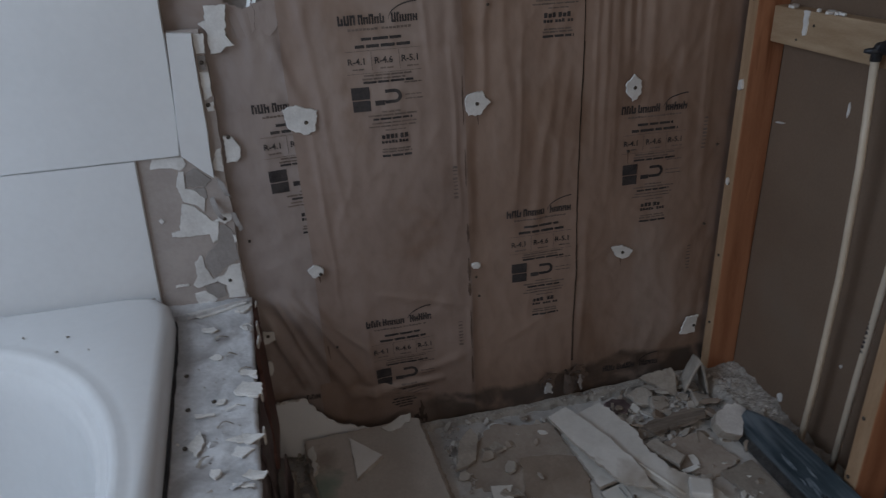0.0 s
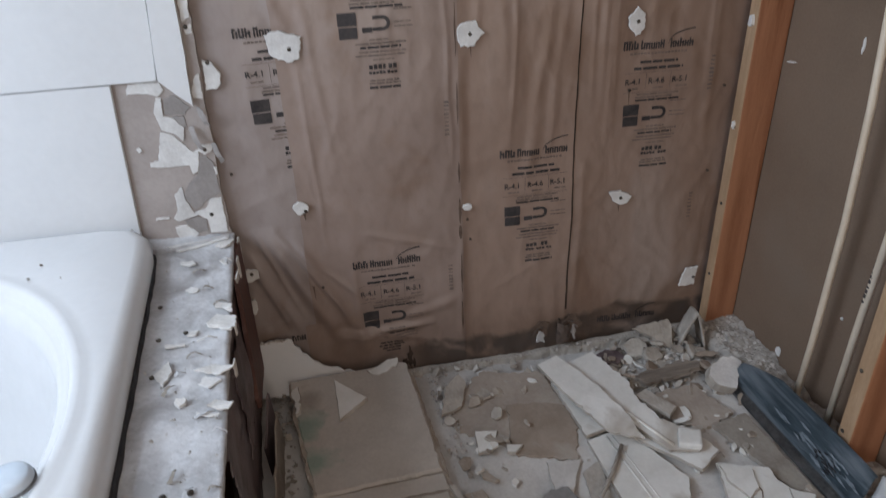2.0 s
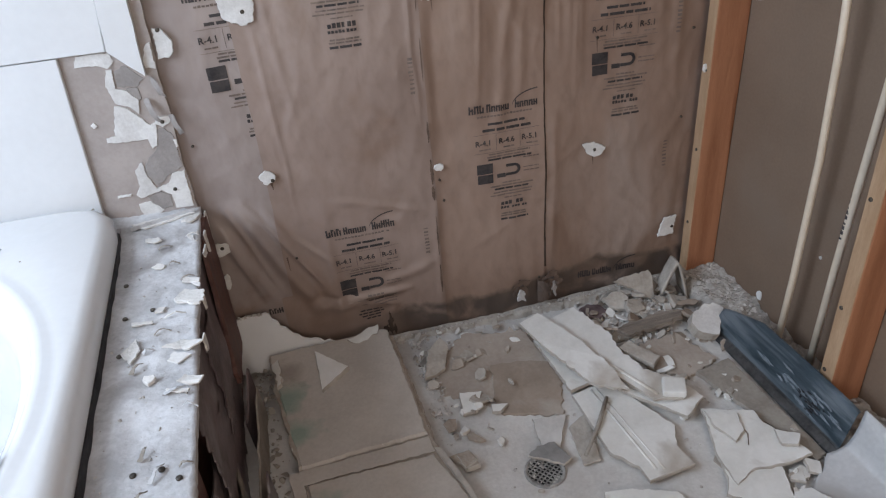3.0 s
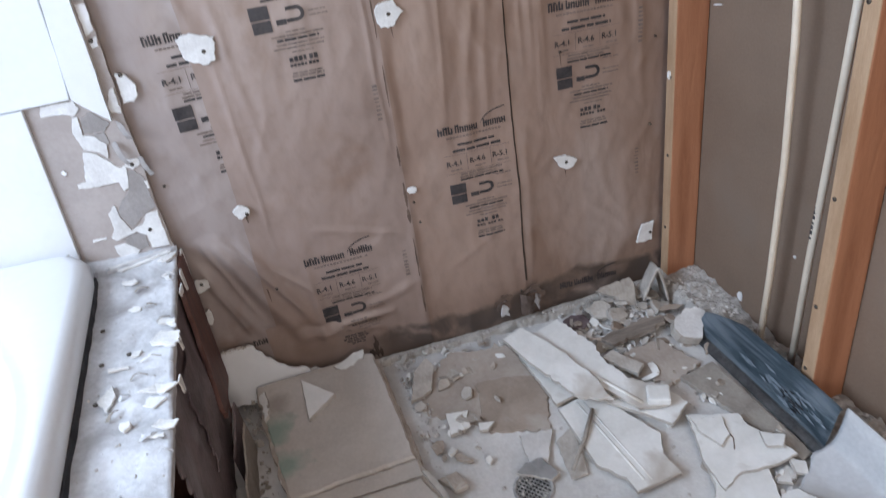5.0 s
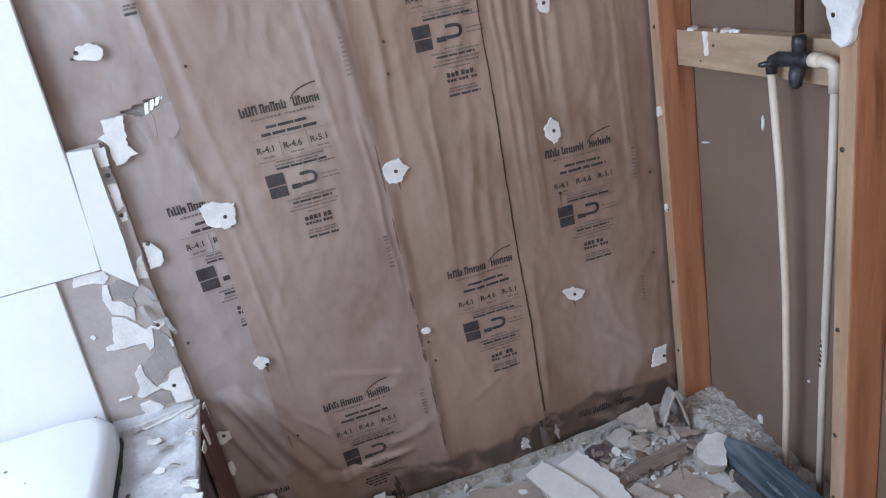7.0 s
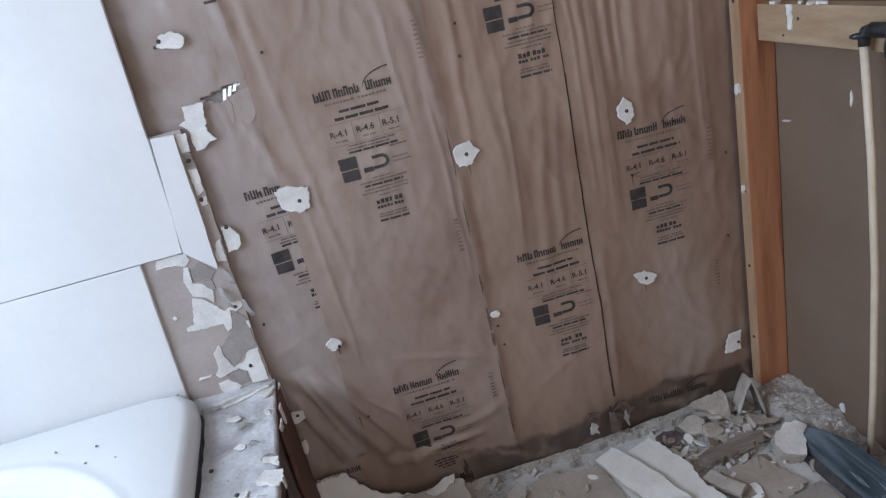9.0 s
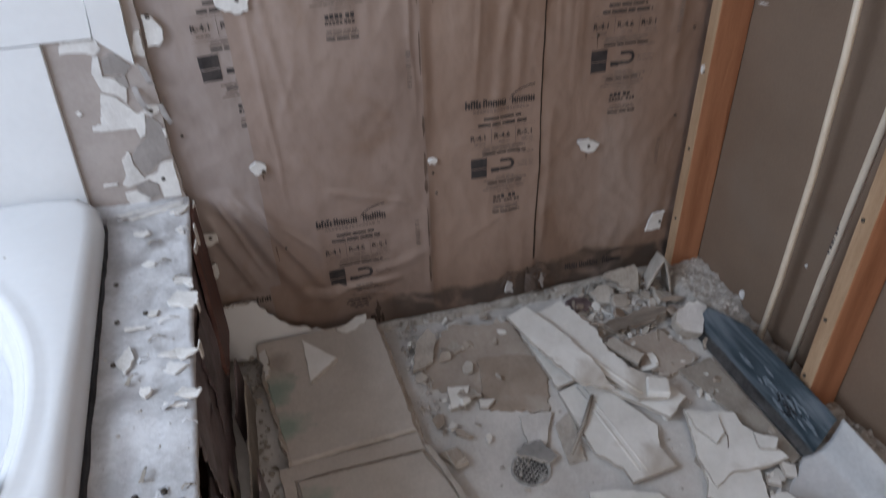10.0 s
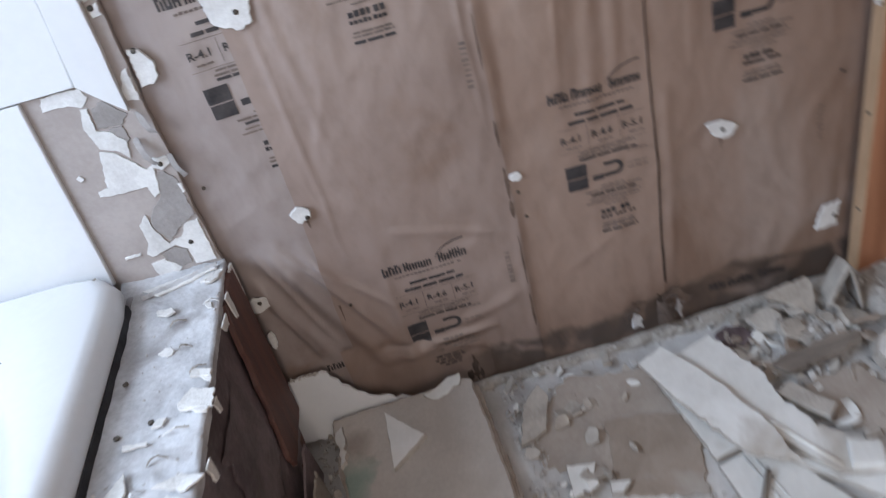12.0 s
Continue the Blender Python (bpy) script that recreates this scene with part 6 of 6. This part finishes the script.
bm = bmesh.new()
g = [[bm.verts.new((0.640 + 0.125 * i / 24, -0.012 - 0.97 * j / 190, ridge_z(0.640 + 0.125 * i / 24, -0.012 - 0.97 * j / 190))) for i in range(25)] for j in range(191)]
for a, b in zip(g, g[1:]):
    for i in range(24):
        bm.faces.new((a[i], b[i], b[i + 1], a[i + 1]))
tagged(part("mortar_ridge", bm, CRUST), "rough broken mortar crust along the foot of the stud wall", "mortar", kind="structure")
bm = bmesh.new()
g = []
for j in range(141):
    x = -0.215 + 0.86 * j / 140
    h = -0.010 + 0.007 * (0.5 + noise.noise((x * 18, 1, 1))) + 0.003 * noise.noise((x * 60, 2, 2)) + 0.024 * max(0, (x - 0.08) / 0.6)
    w = 0.012 + 0.014 * noise.noise((x * 25, 5, 5)) + 0.006 * noise.noise((x * 70, 5, 8))
    g.append([bm.verts.new(v) for v in ((x, -0.012 - w, -0.03), (x, -0.010 - w * 0.8, h - 0.012), (x, -0.008 - w * 0.35, h - 0.006), (x, 0.004, h - 0.006))])
for a, b in zip(g, g[1:]):
    for i in range(3):
        bm.faces.new((a[i], a[i + 1], b[i + 1], b[i]))
tagged(part("mortar_fillet", bm, SHARD_BACK), "pale broken mortar bead along the paper wall", "mortar", kind="structure")

size = lambda lo, hi: lo + (hi - lo) * rng.random() ** 3
spots = []
for _ in range(420):  # on the mortar ridge
    y = -0.03 - 0.95 * rng.random()
    x = rng.uniform(0.66, 0.764)
    spots.append((x, y, ridge_z(x, y) - 0.002, size(0.0025, 0.010)))
for _ in range(80):
    x, y = rng.uniform(0.655, 0.755), rng.uniform(-0.30, -0.05)
    spots.append((x, y, ridge_z(x, y) - 0.004, size(0.004, 0.012)))
for _ in range(150):
    y = -0.03 - 0.95 * rng.random()
    x = rng.uniform(0.655, 0.755)
    spots.append((x, y, ridge_z(x, y) - 0.002, size(0.006, 0.015)))
heap("plate_rubble", "broken grey-white mortar rubble heaped on the bottom plate", spots)
spots = []
for _ in range(760):  # along the paper wall
    x = rng.uniform(-0.22, 0.66)
    y = -0.006 - abs(rng.gauss(0, 0.012))
    spots.append((x, y, max(floor_z(x, y), -0.012 + 0.024 * max(0, (x - 0.08) / 0.6)) if y > -0.02 else floor_z(x, y), size(0.0018, 0.0075)))
heap("wall_foot_rubble", "fine grey mortar crumbs along the wall foot", spots)
spots = []
for _ in range(520):  # the corner heap
    x, y = 0.50 + rng.gauss(0, 0.085), -0.15 + rng.gauss(0, 0.07)
    if 0.33 < x < 0.66 and y < -0.02:
        spots.append((x, y, floor_z(x, y), size(0.004, 0.019)))
heap("corner_rubble", "heap of broken grey mortar lumps in the corner", spots)
spots = []
for _ in range(620):  # strewn
    x, y = rng.uniform(-0.16, 0.64), rng.uniform(-0.90, -0.05)
    thick = 1.0 if (x > 0.33 or y > -0.32) else 0.22
    if rng.random() < thick:
        spots.append((x, y, floor_z(x, y) - 0.001, size(0.002, 0.009)))
for _ in range(130):
    f = rng.random()
    spots.append((-0.15 + 0.05 * rng.random(), -0.07 - 0.40 * f, 0.008, size(0.003, 0.013)))
for _ in range(60):
    spots.append((rng.uniform(-0.515, -0.17), -0.05 - rng.random() ** 2 * 0.4, 0.047, size(0.0012, 0.005)))
for _ in range(120):
    spots.append((0.55 + rng.gauss(0, 0.05), -0.74 + rng.gauss(0, 0.06), 0.010, size(0.003, 0.011)))
for _ in range(26):
    a, q = rng.uniform(1.2, 4.4), 0.038 * rng.random() ** 0.4
    spots.append((0.048 + q * math.cos(a), -0.585 + q * math.sin(a), -0.001, size(0.003, 0.007)))
heap("floor_crumbs", "scattered grey and white crumbs on the shower floor", spots)
flat = random.Random(123)
zones = ((-0.15, 0.16, -0.22, -0.03, 26), (0.33, 0.62, -0.30, -0.05, 64), (0.36, 0.62, -0.55, -0.28, 34), (-0.14, 0.18, -0.40, -0.06, 10), (-0.16, 0.02, -0.52, -0.25, 16), (0.30, 0.62, -0.92, -0.58, 14), (-0.08, 0.30, -0.92, -0.62, 4), (0.52, 0.64, -0.85, -0.66, 16))
kinds = (("plaster_flake", SHARD, "small flat white flake strewn on the shower floor"), ("mortar_flake", SHARD_BACK, "small flat grey mortar flake on the shower floor"), ("board_flake", SLAB_SIDE, "small flat brown board flake on the shower floor"))
for x0, x1, y0, y1, count in zones:
    for _ in range(count):
        x, y, big = flat.uniform(x0, x1), flat.uniform(y0, y1), 0.006 + 0.022 * flat.random() ** 2.0
        name, m, label = flat.choice(kinds)
        bm = slab(blob_outline(flat, big, big * flat.uniform(0.4, 0.8), 7, 0.35), flat.uniform(0.003, 0.008), flat, 0.001, 0.01, 0.001)
        ob = part(name, moved(bm, pose(x, y, floor_z(x, y) + 0.006 * flat.random() + (0.010 if y > -0.42 and x < 0.2 else 0.004), flat.uniform(-22, 22), flat.uniform(-22, 22), flat.uniform(0, 360))), m)
        tagged(ob, label, "flake", "flakes on the shower floor")
spots = []
for _ in range(260):
    y = -0.04 - 0.95 * rng.random()
    spots.append((ledge_x(y) + 0.02 + 0.045 * rng.random(), y, 0.004, size(0.003, 0.014)))
heap("gap_rubble", "dusty dark crumbs in the gap beside the slabs", spots, GREY_PIECE)
spots = []
for _ in range(240):
    y = -0.04 - 1.05 * rng.random()
    spots.append((rim_x(y) + 0.012 + rng.random() * (ledge_x(y) - rim_x(y) - 0.015), y, 0.4865, size(0.0012, 0.005)))
heap("ledge_crumbs", "small thinset crumbs on the ledge", spots)
spots = []
for _ in range(150):
    x = rng.uniform(-0.585, -0.505)
    spots.append((x, -0.017, 0.158 + rng.uniform(-0.004, 0.004), size(0.0015, 0.006)))
heap("edge_crumbs", "crumbs along the torn pan edge", spots)

# ---- the rest of the room ----
tagged(part("ceiling", box(-2.5, 0.9, -3.3, 0.22, 2.40, 2.50), PAINT), "plain white ceiling", "ceiling", kind="structure")
bm = box(-2.07, -1.95, -3.3, 0.04, 0, 1.12)
for args in ((-2.07, -1.95, -3.3, 0.04, 2.28, 2.42), (-2.07, -1.95, -3.3, -1.92, 1.12, 2.28), (-2.07, -1.95, -0.28, 0.04, 1.12, 2.28)):
    box(*args, 0, bm)
tagged(part("wall_west", bm, PAINT), "white wall with a window over the tub", "wall", kind="structure")
# unseen wall; its opening is made up to hold the fill lamp
bm = box(-2.42, -0.80, -3.32, -3.2, 0, 2.42)
for args in ((0.10, 0.9, -3.32, -3.2, 0, 2.42), (-0.80, 0.10, -3.32, -3.2, 2.05, 2.42)):
    box(*args, 0, bm)
tagged(part("wall_south", bm, PAINT), "unseen white wall with an opening added for the fill light", "wall", kind="structure")
